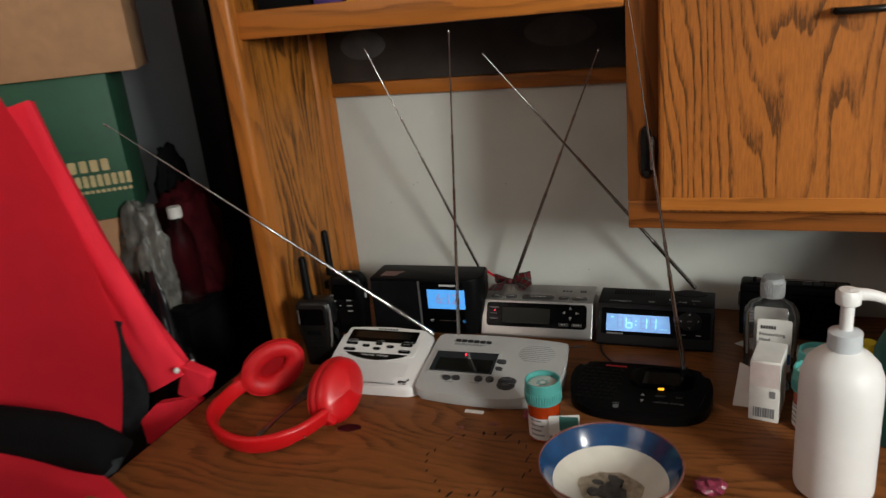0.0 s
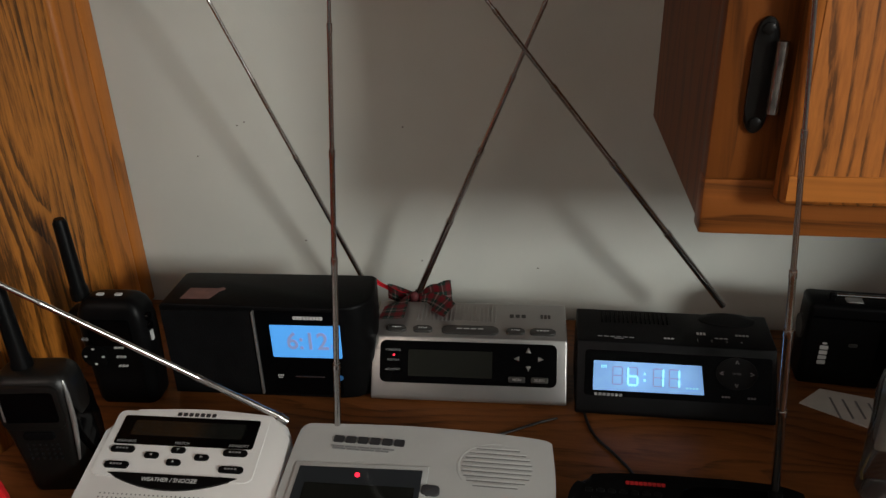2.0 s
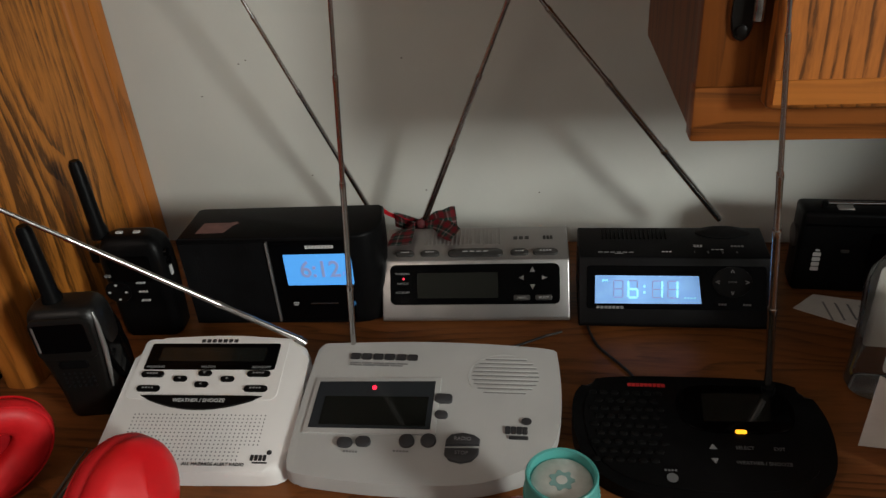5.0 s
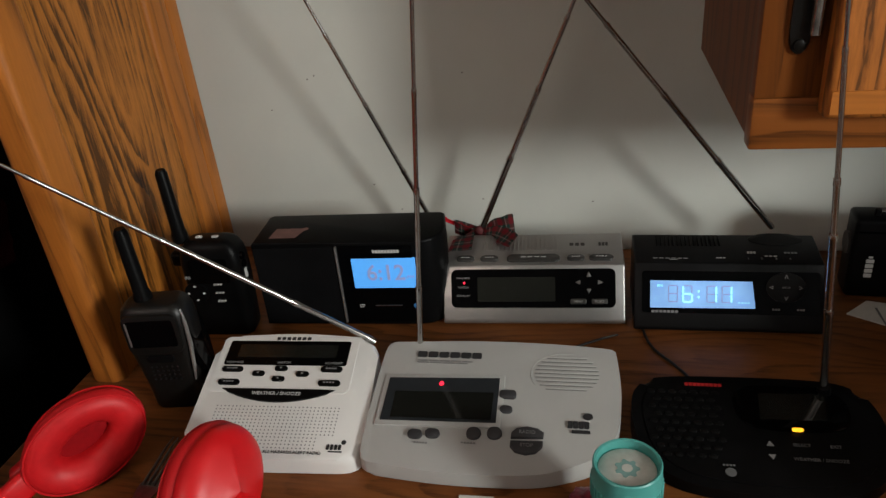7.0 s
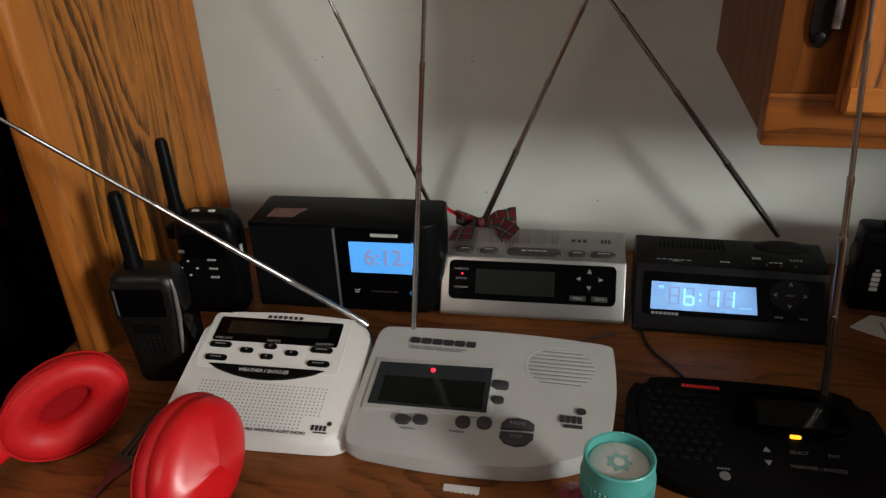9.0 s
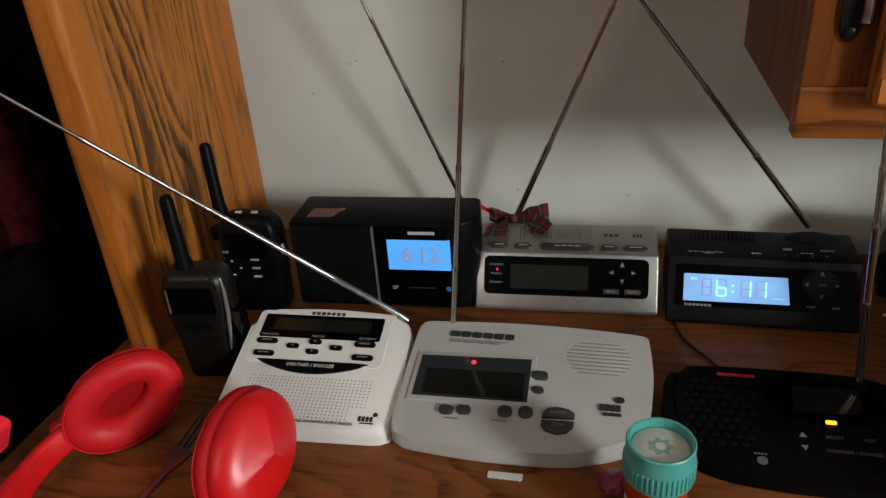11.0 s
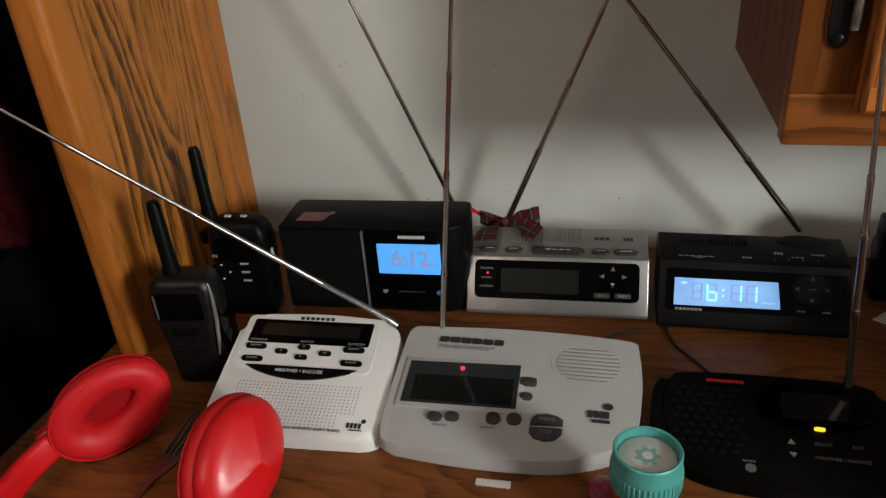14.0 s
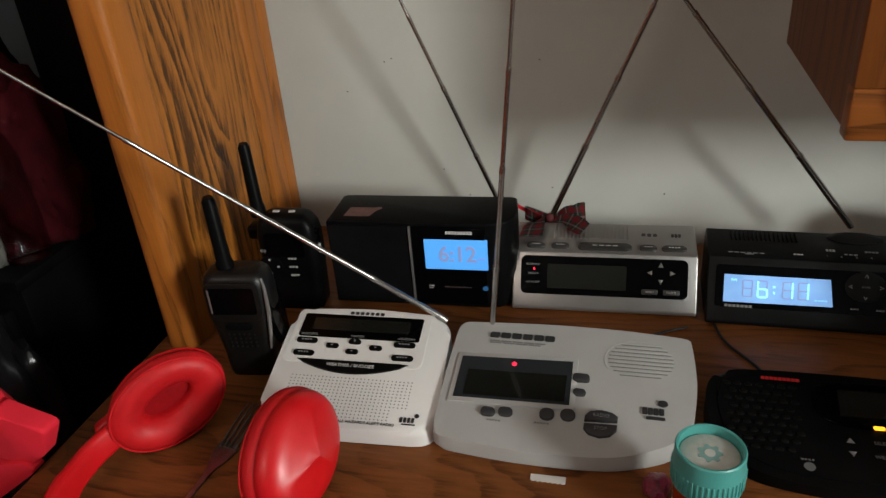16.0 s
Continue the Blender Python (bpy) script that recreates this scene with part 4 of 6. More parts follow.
part("body", slab(or_line, DESK + 0.001, or_top, 0.006, 3), BLACK_SATIN, orr)
plate(orr, ORM, "face_plate", smooth_outline([(u * 0.90, 0.034 + (v - 0.034) * 0.86) for u, v in or_uv], 3), 0.0010, BLACK_PLASTIC)
pnl = plate(orr, ORM, "screen_surround", smooth_outline([(-0.012, 0.070), (0.0, 0.080), (0.035, 0.082), (0.066, 0.079), (0.076, 0.065), (0.074, 0.045), (0.060, 0.036), (0.01, 0.035), (-0.010, 0.045)], 4), 0.0022, BLACK_GLOSS, "glossy black screen surround", bevel=0.0008)
plate(pnl, ORM, "screen", [(0.006, 0.0445), (0.057, 0.0465), (0.0615, 0.0745), (0.008, 0.0725)], 0.0026, LCD_GREY, "dark unlit screen")
marks(orr, ORM, "led", slab(rrect(0.0085, 0.0032, 0.0012, 2, 0.0325, 0.0355), 0, 0.0012), AMBER_LED, "lit amber indicator", 0.0018)
word_bars(orr, ORM, -0.0350, 0.0808, 0.031, 0.0034, 9, PRINT_RED, 0.0011, gap=0.15)
for u, v, s in ((0.0093, 0.0210, 90), (0.0092, 0.0088, 270)):
    marks(orr, ORM, "arrow_button", slab([(u + 0.0036 * math.cos(radians(s + a)), v + 0.0028 * math.sin(radians(s + a))) for a in (0, 130, 230)], 0, 0.0008), PRINT_GREY, "grey arrow mark", 0.0011)
for word, u, v in (("SELECT", 0.0330, 0.0212), ("EXIT", 0.0580, 0.0212), ("WEATHER / SNOOZE", 0.0445, 0.0078)):
    marks(orr, ORM, "print", letters(word, 0.0042, u, v), PRINT_DIM, "", 0.0012)
marks(orr, ORM, "emblem", slab(ellipse(0.0042, 0.0040, 16, -0.0240, -0.0080), 0, 0.0004), PRINT_DIM, "round grey emblem", 0.0011)
marks(orr, ORM, "print", bars(-0.0245, -0.0015, 0.010, 0.0016, 4), PRINT_DIM, "", 0.0011)
for j in range(9):
    for i in range(7):
        u, v = -0.0790 + 0.0088 * i + (0.0044 if j % 2 else 0), 0.0715 - 0.0082 * j
        if u < -0.022 and not (u > -0.034 and v < 0.008):
            marks(orr, ORM, "grille_slot", slab(rrect(0.0062, 0.0042, 0.0018, 2, u, v), 0, 0.0013, 0.0005), SLOT_BLACK, "", 0.0008)
OR_MOVE = Vector((0.002, 0.0042, 0.0))
antenna(orr, Vector((0.2955, -0.3045, 0.776)) - OR_MOVE, Vector((0.228, -0.3525, 1.312)) - OR_MOVE, 0.0038, (0.17, 0.30, 0.385, 0.56, 0.72, 0.87))
part("antenna_base", tube([Vector((0.2965, -0.304, 0.770)) - OR_MOVE, Vector((0.2945, -0.3055, 0.786)) - OR_MOVE], 0.0055, 12), BLACK_SATIN, orr)
place(orr, Matrix.Translation(OR_MOVE) @ BASE[orr.name])


# walkie-talkies
ROUND_TOP = ((0.0, 0.86, 0.88), (0.05, 0.93, 0.95), (0.35, 0.97, 1.0), (0.60, 1.0, 1.04), (0.78, 1.0, 1.04), (0.87, 0.96, 0.98), (0.93, 0.88, 0.88), (0.97, 0.76, 0.74), (0.99, 0.62, 0.58), (1.0, 0.42, 0.38))
WAISTED = ((0.0, 0.76, 0.86), (0.05, 0.80, 0.92), (0.25, 0.84, 0.96), (0.45, 0.95, 1.04), (0.62, 1.05, 1.10), (0.80, 1.06, 1.10), (0.90, 1.03, 1.05), (0.955, 0.97, 0.97), (0.985, 0.88, 0.84), (1.0, 0.76, 0.68))


def walkie(label, x, y, yaw, w, d, h, mat, ant_x, ant_len, keys):
    ob = thing("walkie_talkie", label, "two-way radio", (x, y, DESK), yaw, "pair of walkie-talkies")
    L = BASE[ob.name]
    rings = []
    shape = ROUND_TOP if keys else WAISTED
    for z, sx, sy in [(max(0.001, h * k), a_, b_) for k, a_, b_ in shape]:
        rings.append([(px_, py_, z) for px_, py_ in rrect(w * sx, d * sy, min(w, d) * (0.30 if keys else 0.36) * sx, 6)])
    part("body", rings_mesh(rings), mat, ob, "", L)
    FM = L @ face_frame((0, -d / 2 * 1.01, 0), 0, 90)
    part("antenna", tube([(ant_x, 0.002, h - 0.006), (ant_x, 0.002, h + 0.004), (ant_x, 0.002, h + 0.008), (ant_x - 0.001, 0.002, h + ant_len - 0.004), (ant_x - 0.001, 0.002, h + ant_len)],
                         [0.0088, 0.0085, 0.0072, 0.0064, 0.0045], 14), BLACK_SATIN, ob, "stubby black antenna", L)
    if not keys:
        sc = part("screen_surround", slab(rrect(w * 0.84, h * 0.36, 0.008, 4, -0.001, h * 0.765), -0.004, 0.0026, 0.0012), CHARCOAL, ob, "", FM)
        part("screen", slab(rrect(w * 0.72, h * 0.245, 0.003, 4, -0.001, h * 0.780), 0, 0.0031), BLACK_GLOSS, sc, "dark screen", FM)
        part("highlight_strip", slab(rrect(0.0018, h * 0.22, 0.0006, 2, -w * 0.368, h * 0.780), 0, 0.0034), SILVER, sc, "", FM)
        side = L @ face_frame((w * 0.485, 0.001, h * 0.60), 90, 83)
        grip = [(0.0165 * math.cos(a) * (1.0 - 0.25 * (math.sin(a) < 0) * abs(math.sin(a))), h * 0.36 * math.sin(a)) for a in [2 * math.pi * i / 28 for i in range(28)]]
        part("side_grip", slab(grip, -0.004, 0.0030, 0.0022), BLACK_GLOSS, ob, "glossy black side grip", side)
        part("edge_trim", tube([(w * 0.46, -d * 0.36, h * 0.955), (w * 0.50, -d * 0.46, h * 0.86), (w * 0.505, -d * 0.50, h * 0.66), (w * 0.46, -d * 0.49, h * 0.45), (w * 0.41, -d * 0.46, h * 0.30)],
                               [0.0010, 0.0018, 0.0022, 0.0018, 0.0009], 8), SILVER, ob, "", L)
        for k in range(4):
            for i in range(6):
                part("speaker_hole", slab(ellipse(0.0010, 0.0010, 8, -0.0125 + 0.005 * i, h * 0.45 - 0.0048 * k), -0.002, 0.0016), BLACK_FIELD, ob, "", FM)
        part("key_pad", slab(rrect(w * 0.42, h * 0.07, 0.003, 4, 0, h * 0.535), -0.001, 0.0030, 0.0012), BLACK_SATIN, ob, "", FM)
    else:
        part("screen", slab(rrect(w * 0.62, h * 0.24, 0.003, 4, 0, h * 0.72), -0.001, 0.0022), BLACK_GLOSS, ob, "dark screen", FM)
        pad = part("key_pad", slab(ellipse(0.0135, 0.0125, 24, -0.020, h * 0.50), -0.001, 0.0026, 0.001), BLACK_PLASTIC, ob, "", FM)
        for du, dv in ((0, 0.0085), (0, -0.0085), (0.0088, 0), (-0.0088, 0)):
            part("arrow", slab(ellipse(0.0016, 0.0012, 6, -0.020 + du, h * 0.50 + dv), 0, 0.0030), PRINT_WHITE, pad, "", FM)
        for k in range(3):
            part("print", bars(0.006, h * 0.585 - 0.0105 * k, 0.010, 0.0016, 3, 0.0022), PRINT_WHITE, ob, "", FM)
        part("print", bars(-0.026, h * 0.66, 0.007, 0.003, 2, 0.0022), PRINT_GREY, ob, "", FM)
        for u in (-0.010, 0.008):
            part("print", slab(rrect(0.007, 0.004, 0.0008, 2, u, -0.002), h - 0.003, h + 0.0012), PRINT_WHITE, ob, "", L)
        part("belt_clip", boxm(-w * 0.72, -w * 0.46, -0.004, 0.016, h * 0.70, h * 0.84, 0.004, 3), BLACK_PLASTIC, ob, "black side clip", L)
        for kz in (0.74, 0.82):
            part("side_key", tube([(w / 2 - 0.003, -0.006, h * kz), (w / 2 + 0.002, -0.006, h * kz)], 0.0042, 12), BLACK_GLOSS, ob, "small glossy side key", L)
        part("side_light", boxm(w / 2 - 0.001, w / 2 + 0.0015, -0.008, -0.004, h * 0.60, h * 0.69), PRINT_WHITE, ob, "white side marking", L)
    return ob


walkie("dark grey rubbery walkie-talkie standing upright", -0.2925, -0.318, 8, 0.062, 0.036, 0.117, CHARCOAL, -0.0105, 0.072, False)
walkie("black walkie-talkie with white key legends", -0.2960, -0.196, 4, 0.068, 0.036, 0.117, BLACK_PLASTIC, -0.033, 0.077, True)


# ---- headphones ----
def cup_frame(c, n, toward):
    """Local z along n, local y in the cup's plane, towards the band."""
    z = Vector(n).normalized()
    y = Vector(toward)
    y = (y - z * y.dot(z)).normalized()
    x = y.cross(z)
    return Matrix.Translation(c) @ Matrix((x, y, z)).transposed().to_4x4()


def faceted(profile, sides=3, segs=60):
    """A shallow cone pressed into flat sectors that fade towards its round rim."""
    rings = []
    for r, z in profile:
        flat = max(0.0, 1 - r / 0.046)
        row = []
        for k in range(segs):
            a = 2 * math.pi * k / segs + 0.35
            off = (a % (2 * math.pi / sides)) - math.pi / sides
            c = math.cos(math.pi / sides) / math.cos(off)
            row.append((r * math.cos(a), r * math.sin(a), z + (1 - c) * 0.007 * flat * min(1.0, r / 0.012)))
        rings.append(row)
    return rings_mesh(rings, caps=False)


hp = thing("headphones", "glossy red over-ear headphones lying on the desk", "headphones", (-0.265, -0.49, DESK))
OVAL = Matrix.Diagonal((0.76, 1.02, 0.95, 1))
AX = (0.638, -0.768, 0.057)
C1, C2 = Vector((-0.3235, -0.4196, 0.7934)), Vector((-0.1775, -0.466, 0.790))
for c, s in ((C1, 1), (C2, -1)):
    n = Vector(AX) if s == 1 else Vector((0.90, -0.27, 0.33))
    M = cup_frame(c, n * s, (-0.676, -0.593, -0.437) if s == 1 else (0.05, -0.9, -0.5))
    R = 0.0525
    shell = [(0.0001, -0.0275), (0.007, -0.0258), (0.014, -0.0240), (0.028, -0.0200), (0.036, -0.0172), (0.0405, -0.0148), (0.0440, -0.0120), (0.0470, -0.0088), (0.0490, -0.0050), (0.0505, 0.0), (0.0495, 0.003), (0.045, 0.005)]
    cup = part("ear_cup", faceted(shell), RED_GLOSS, hp, "glossy red outer shell with moulded facets", M @ OVAL @ Matrix.Diagonal((1, 1, 0.62 if s == 1 else 1.0, 1)), 38)
    pad = [(0.046, 0.001), (0.0515, 0.006), (0.0530, 0.012), (0.0510, 0.019), (0.0455, 0.0235), (0.038, 0.0240), (0.030, 0.0218), (0.0235, 0.0170), (0.0208, 0.010), (0.0208, 0.000), (0.0215, -0.008)]
    SQ = [1.0] * 4 + [0.97, 0.93, 0.85, 0.76, 0.72, 0.72, 0.72]
    SQ2 = [1.0] * 6 + [1.02, 1.06, 1.08, 1.08, 1.08]
    ANG = [2 * math.pi * k / 44 for k in range(44)]
    part("ear_pad", rings_mesh([[(r * fx * math.cos(a), r * fy * math.sin(a), z) for a in ANG] for (r, z), fx, fy in zip(pad, SQ, SQ2)], caps=False), RED_PAD, cup, "soft red leather ear pad", M @ OVAL)
    part("speaker_cloth", lathe([(0.001, 0.0045), (0.019, 0.0045), (0.0212, 0.004), (0.0212, -0.003)], 32), PAD_DARK, cup, "", M @ OVAL @ Matrix.Diagonal((0.74, 1.1, 1, 1)))
    seam = [(0.0462 * math.cos(a), 0.0462 * math.sin(a), 0.0046) for a in [2 * math.pi * i / 40 for i in range(41)]]
    part("seam", tube(seam, 0.0012, 6), RED_PAD, cup, "", M @ OVAL)
    piping = [(0.0512 * math.cos(a), 0.0512 * math.sin(a), 0.0192) for a in [2 * math.pi * i / 44 for i in range(45)]]
    part("piping", tube(piping, 0.0011, 6), RED_PAD, cup, "", M @ OVAL)
    yoke = boxm(-0.014, 0.014, 0.040, 0.066, -0.017, -0.003, 0.004, 3) if s == 1 else boxm(-0.010, 0.010, 0.038, 0.054, -0.013, -0.004, 0.004, 3)
    part("yoke", yoke, RED_GLOSS, hp, "", M)
ctrl = [(-0.352, -0.452, 0.778), (-0.362, -0.490, 0.772), (-0.353, -0.540, 0.769), (-0.312, -0.578, 0.768), (-0.262, -0.592, 0.768), (-0.222, -0.580, 0.769), (-0.193, -0.550, 0.772), (-0.176, -0.512, 0.776)]
line = curve_pts(ctrl, 6)
rings = []
for i, p in enumerate(line):
    d = (line[min(i + 1, len(line) - 1)] - line[max(i - 1, 0)]).normalized()
    up = (Vector((0, 0, 1)) + 0.25 * d.cross(Vector((0, 0, 1)))).normalized()
    side = d.cross(up).normalized()
    s = i / (len(line) - 1)
    w = 0.027 if 0.2 < s < 0.8 else 0.024
    rings.append([p + side * u + up * v for u, v in rrect(0.011, w, 0.0045, 3)])
band = part("headband", rings_mesh(rings), RED_GLOSS, hp)
for s in (0.14, 0.86):
    p = line[int(s * (len(line) - 1))]
    out = (p - Vector((-0.262, -0.50, p.z))).normalized()
    for dz in (-0.006, 0.006):
        part("rivet", tube([p + out * 0.004 + Vector((0, 0, dz)), p + out * 0.0068 + Vector((0, 0, dz))], 0.0012, 8), CHROME, band)

# ---- ribbon bow ----
bow = thing("ribbon_bow", "red and green tartan ribbon bow tied round an antenna", "bow", (-0.022, -0.085, 0.812))


def ribbon(name, pts, widths, ups, mat=TARTAN):
    c = curve_pts(pts, 5)
    k = len(c) - 1
    grid = []
    bm = bmesh.new()
    for i, p in enumerate(c):
        f = i / k * (len(widths) - 1)
        a = min(int(f), len(widths) - 2)
        w = widths[a] + (widths[a + 1] - widths[a]) * (f - a)
        u = (Vector(ups[a]).lerp(Vector(ups[a + 1]), f - a)).normalized()
        grid.append([bm.verts.new(p + u * w * (j / 4 - 0.5) + Vector((0, 0.0008 * math.sin(6 * i / k + 2.2 * j), 0))) for j in range(5)])
    uvl = bm.loops.layers.uv.new("UVMap")
    ln = 0
    for i in range(k):
        seg = (c[i + 1] - c[i]).length
        for j in range(4):
            fc = bm.faces.new((grid[i][j], grid[i + 1][j], grid[i + 1][j + 1], grid[i][j + 1]))
            for lp, (uu, vv) in zip(fc.loops, ((ln, j), (ln + seg, j), (ln + seg, j + 1), (ln, j + 1))):
                lp[uvl].uv = (uu, vv / 4 * 0.018)
        ln += seg
    bmesh.ops.solidify(bm, geom=list(bm.faces), thickness=0.0005)
    return part(name, bm, mat, bow)


Z = (0, 0, 1)
ribbon("loop", [(-0.018, -0.088, 0.816), (-0.004, -0.094, 0.826), (0.012, -0.096, 0.828), (0.018, -0.088, 0.826), (0.006, -0.082, 0.822), (-0.016, -0.084, 0.816)], (0.010, 0.022, 0.028, 0.026, 0.012), (Z, (-0.2, 0, 1), (-0.1, 0, 1), (0, 0, 1), Z))
ribbon("loop", [(-0.024, -0.088, 0.816), (-0.036, -0.092, 0.818), (-0.050, -0.090, 0.824), (-0.046, -0.084, 0.822), (-0.024, -0.084, 0.816)], (0.010, 0.014, 0.017, 0.014, 0.010), (Z, Z, Z, Z, Z))
ribbon("tail", [(-0.016, -0.092, 0.817), (-0.004, -0.097, 0.8205), (0.008, -0.107, 0.8215), (0.020, -0.119, 0.8210)], (0.008, 0.018, 0.022, 0.022), (Z, (0.3, 0.3, 1), (0.6, 0.7, 0.4), (0.4, 0.9, 0.2)))
ribbon("tail", [(-0.028, -0.092, 0.817), (-0.034, -0.100, 0.8210), (-0.037, -0.113, 0.8205), (-0.038, -0.136, 0.8180)], (0.008, 0.018, 0.024, 0.026), ((0.3, 0, 1), (0.8, 0.1, 0.5), (1, 0.1, 0.1), (1, 0.1, 0.05)))
ribbon("string", [(-0.030, -0.087, 0.817), (-0.044, -0.086, 0.823), (-0.056, -0.088, 0.830), (-0.066, -0.092, 0.839)], (0.007, 0.006, 0.005, 0.006), (Z, (0.4, 0, 1), Z, Z), RED_CLOTH)
kb = bmesh.new()
bmesh.ops.create_uvsphere(kb, u_segments=14, v_segments=10, radius=0.0056)
kb.transform(Matrix.Translation((-0.0225, -0.0890, 0.8185)) @ Matrix.Diagonal((1, 0.8, 1.05, 1)))
part("knot", kb, material("ribbon_knot", (0.09, 0.012, 0.014), 0.7, vary=0.4, scale=400), bow)


# ---- pill bottles ----
def pill_bottle(x, y, top, rz, h=0.088):
    ob = thing("pill_bottle", "amber pill bottle with a teal ribbed cap", "bottle", (x, y, DESK), rz, "amber pill bottles")
    L = BASE[ob.name]
    zc = top - DESK - 0.031
    part("bottle", lathe([(0.001, 0.001), (0.0195, 0.001), (0.0212, 0.003), (0.0212, zc - 0.004), (0.020, zc - 0.001), (0.020, zc + 0.002), (0.001, zc + 0.002)], 40), AMBER, ob, "", L)
    lab = rings_mesh([[(0.0215 * math.cos(a), 0.0215 * math.sin(a), z) for a in [2 * math.pi * i / 36 for i in range(36)]] for z in (0.006, zc - 0.018)], caps=False)
    part("label", lab, LABEL, ob, "white printed paper label", L)
    flag = rings_mesh([[(0.0217 * math.cos(a), 0.0217 * math.sin(a), z) for a in [radians(-80 + 100 * i / 14) for i in range(15)]] for z in (0.010, zc - 0.018)], close=False, caps=False)
    part("label_block", flag, DEEP_GREEN, ob, "deep green printed block", L)
    for k in range(4):
        bar = rings_mesh([[(0.0217 * math.cos(a), 0.0217 * math.sin(a), z) for a in [radians(-150 + (52 - 9 * (k % 2)) * i / 8) for i in range(9)]] for z in (0.012 + 0.007 * k, 0.0145 + 0.007 * k)], close=False, caps=False)
        part("print", bar, PRINT_GREY, ob, "", L)
    cap = part("cap", lathe([(0.0215, zc), (0.0238, zc + 0.001), (0.0238, zc + 0.0195), (0.0232, zc + 0.022), (0.0232, zc + 0.030), (0.0224, zc + 0.031), (0.0208, zc + 0.0305), (0.0204, zc + 0.0235), (0.001, zc + 0.0235)], 44), TEAL, ob, "teal ribbed cap", L)
    for k in range(44):
        a = 2 * math.pi * k / 44
        rib = boxm(0.0234, 0.0246, -0.00075, 0.00075, zc + 0.003, zc + 0.0165, 0.0004, 1)
        rib.transform(pose(0, 0, 0, 0, 0, math.degrees(a)))
        part("rib", rib, TEAL, cap, "", L)
    part("liner", lathe([(0.001, zc + 0.0248), (0.0185, zc + 0.0248), (0.0196, zc + 0.0240), (0.0196, zc + 0.0230)], 36), CAP_LINER, cap, "pale round liner", L)
    star = [((0.0085 if (i // 2) % 2 else 0.0065) * math.cos(2 * math.pi * i / 28), (0.0085 if (i // 2) % 2 else 0.0065) * math.sin(2 * math.pi * i / 28)) for i in range(28)]
    part("gear_print", slab(star, zc + 0.0246, zc + 0.0252), TEAL_PRINT, cap, "", L)
    part("gear_middle", slab(ellipse(0.0036, 0.0036, 20), zc + 0.0246, zc + 0.0255), CAP_LINER, cap, "", L)
    return ob


pb = pill_bottle(0.1270, -0.4570, 0.8365, 20)
copy_thing(pb, pose(0.4620, -0.3160, DESK, 0, 0, -60))
copy_thing(pb, pose(0.4530, -0.3680, DESK, 0, 0, -30))

flag = slab(rounded([(0.0, -0.018), (0.040, -0.012), (0.040, 0.014), (0.0, 0.010)], 0.002, 3), 0.0, 0.0006)
part("loose_label", flag, LABEL, pb, "peeling white paper label", Matrix.Translation((0.1375, -0.4772, 0.783)) @ pose(0, 0, 0, 84, 0, 6))
part("loose_print", slab(rrect(0.024, 0.020, 0.001, 2, 0.026, 0.0005), 0.0007, 0.0011), DEEP_GREEN, pb, "green printed block", Matrix.Translation((0.1375, -0.4772, 0.783)) @ pose(0, 0, 0, 84, 0, 6))

# ---- bowl ----
bowl = thing("bowl", "blue and cream glazed bowl with dark residue", "bowl", (0.2300, -0.568, DESK))
L = BASE[bowl.name]
part("outside", lathe([(0.001, 0.001), (0.036, 0.001), (0.038, 0.006), (0.055, 0.016), (0.073, 0.034), (0.0815, 0.0505), (0.080, 0.051), (0.071, 0.035)], 56, caps=False), BOWL_WHITE, bowl, "cream glazed outside", L)
part("inner_band", lathe([(0.0795, 0.0508), (0.0765, 0.047), (0.069, 0.033), (0.0655, 0.0278)], 56, caps=False), BOWL_BLUE, bowl, "deep blue glazed band", L)
part("inner_well", lathe([(0.0656, 0.0279), (0.052, 0.0185), (0.034, 0.0120), (0.001, 0.0100)], 56, caps=False), BOWL_WHITE, bowl, "stained cream glazed well", L)
part("rim", tube([(0.0805 * math.cos(a), 0.0805 * math.sin(a), 0.0512) for a in [2 * math.pi * i / 56 for i in range(57)]], 0.0014, 8), BOWL_RIM, bowl, "brown rim", L)
DRIED = material("dried_brown", (0.30, 0.24, 0.17), 0.6, vary=0.35, scale=140)
rnd = random.Random(11)
halo = [((0.034 + 0.006 * rnd.random()) * math.cos(k * 0.35), (0.030 + 0.006 * rnd.random()) * math.sin(k * 0.35)) for k in range(18)]
halo = smooth_outline(halo, 3)
well = lambda r: 0.0108 + 0.0606 * min(r, 0.034) + 0.36 * max(0.0, r - 0.034)
part("dried_ring", rings_mesh([[(x * k, y * k, well(k * math.hypot(x, y))) for x, y in halo] for k in (0.02, 0.3, 0.6, 0.85, 1.0)], caps=False), DRIED, bowl, "pale brown dried ring", L)
rnd = random.Random(4)
st = bmesh.new()
for k in range(26):
    a, r = rnd.uniform(0, 6.28), rnd.uniform(0, 0.021)
    slab(smooth_outline([(r * math.cos(a) + 0.010 * rnd.uniform(0.4, 1) * math.cos(j * 1.05), r * math.sin(a) + 0.008 * rnd.uniform(0.4, 1) * math.sin(j * 1.05)) for j in range(6)], 3), 0.009, 0.0132 + 0.0001 * k, into=st)
tagged(part("residue", st, SOOT, bowl, "dark dried residue", L), kind="stuff")

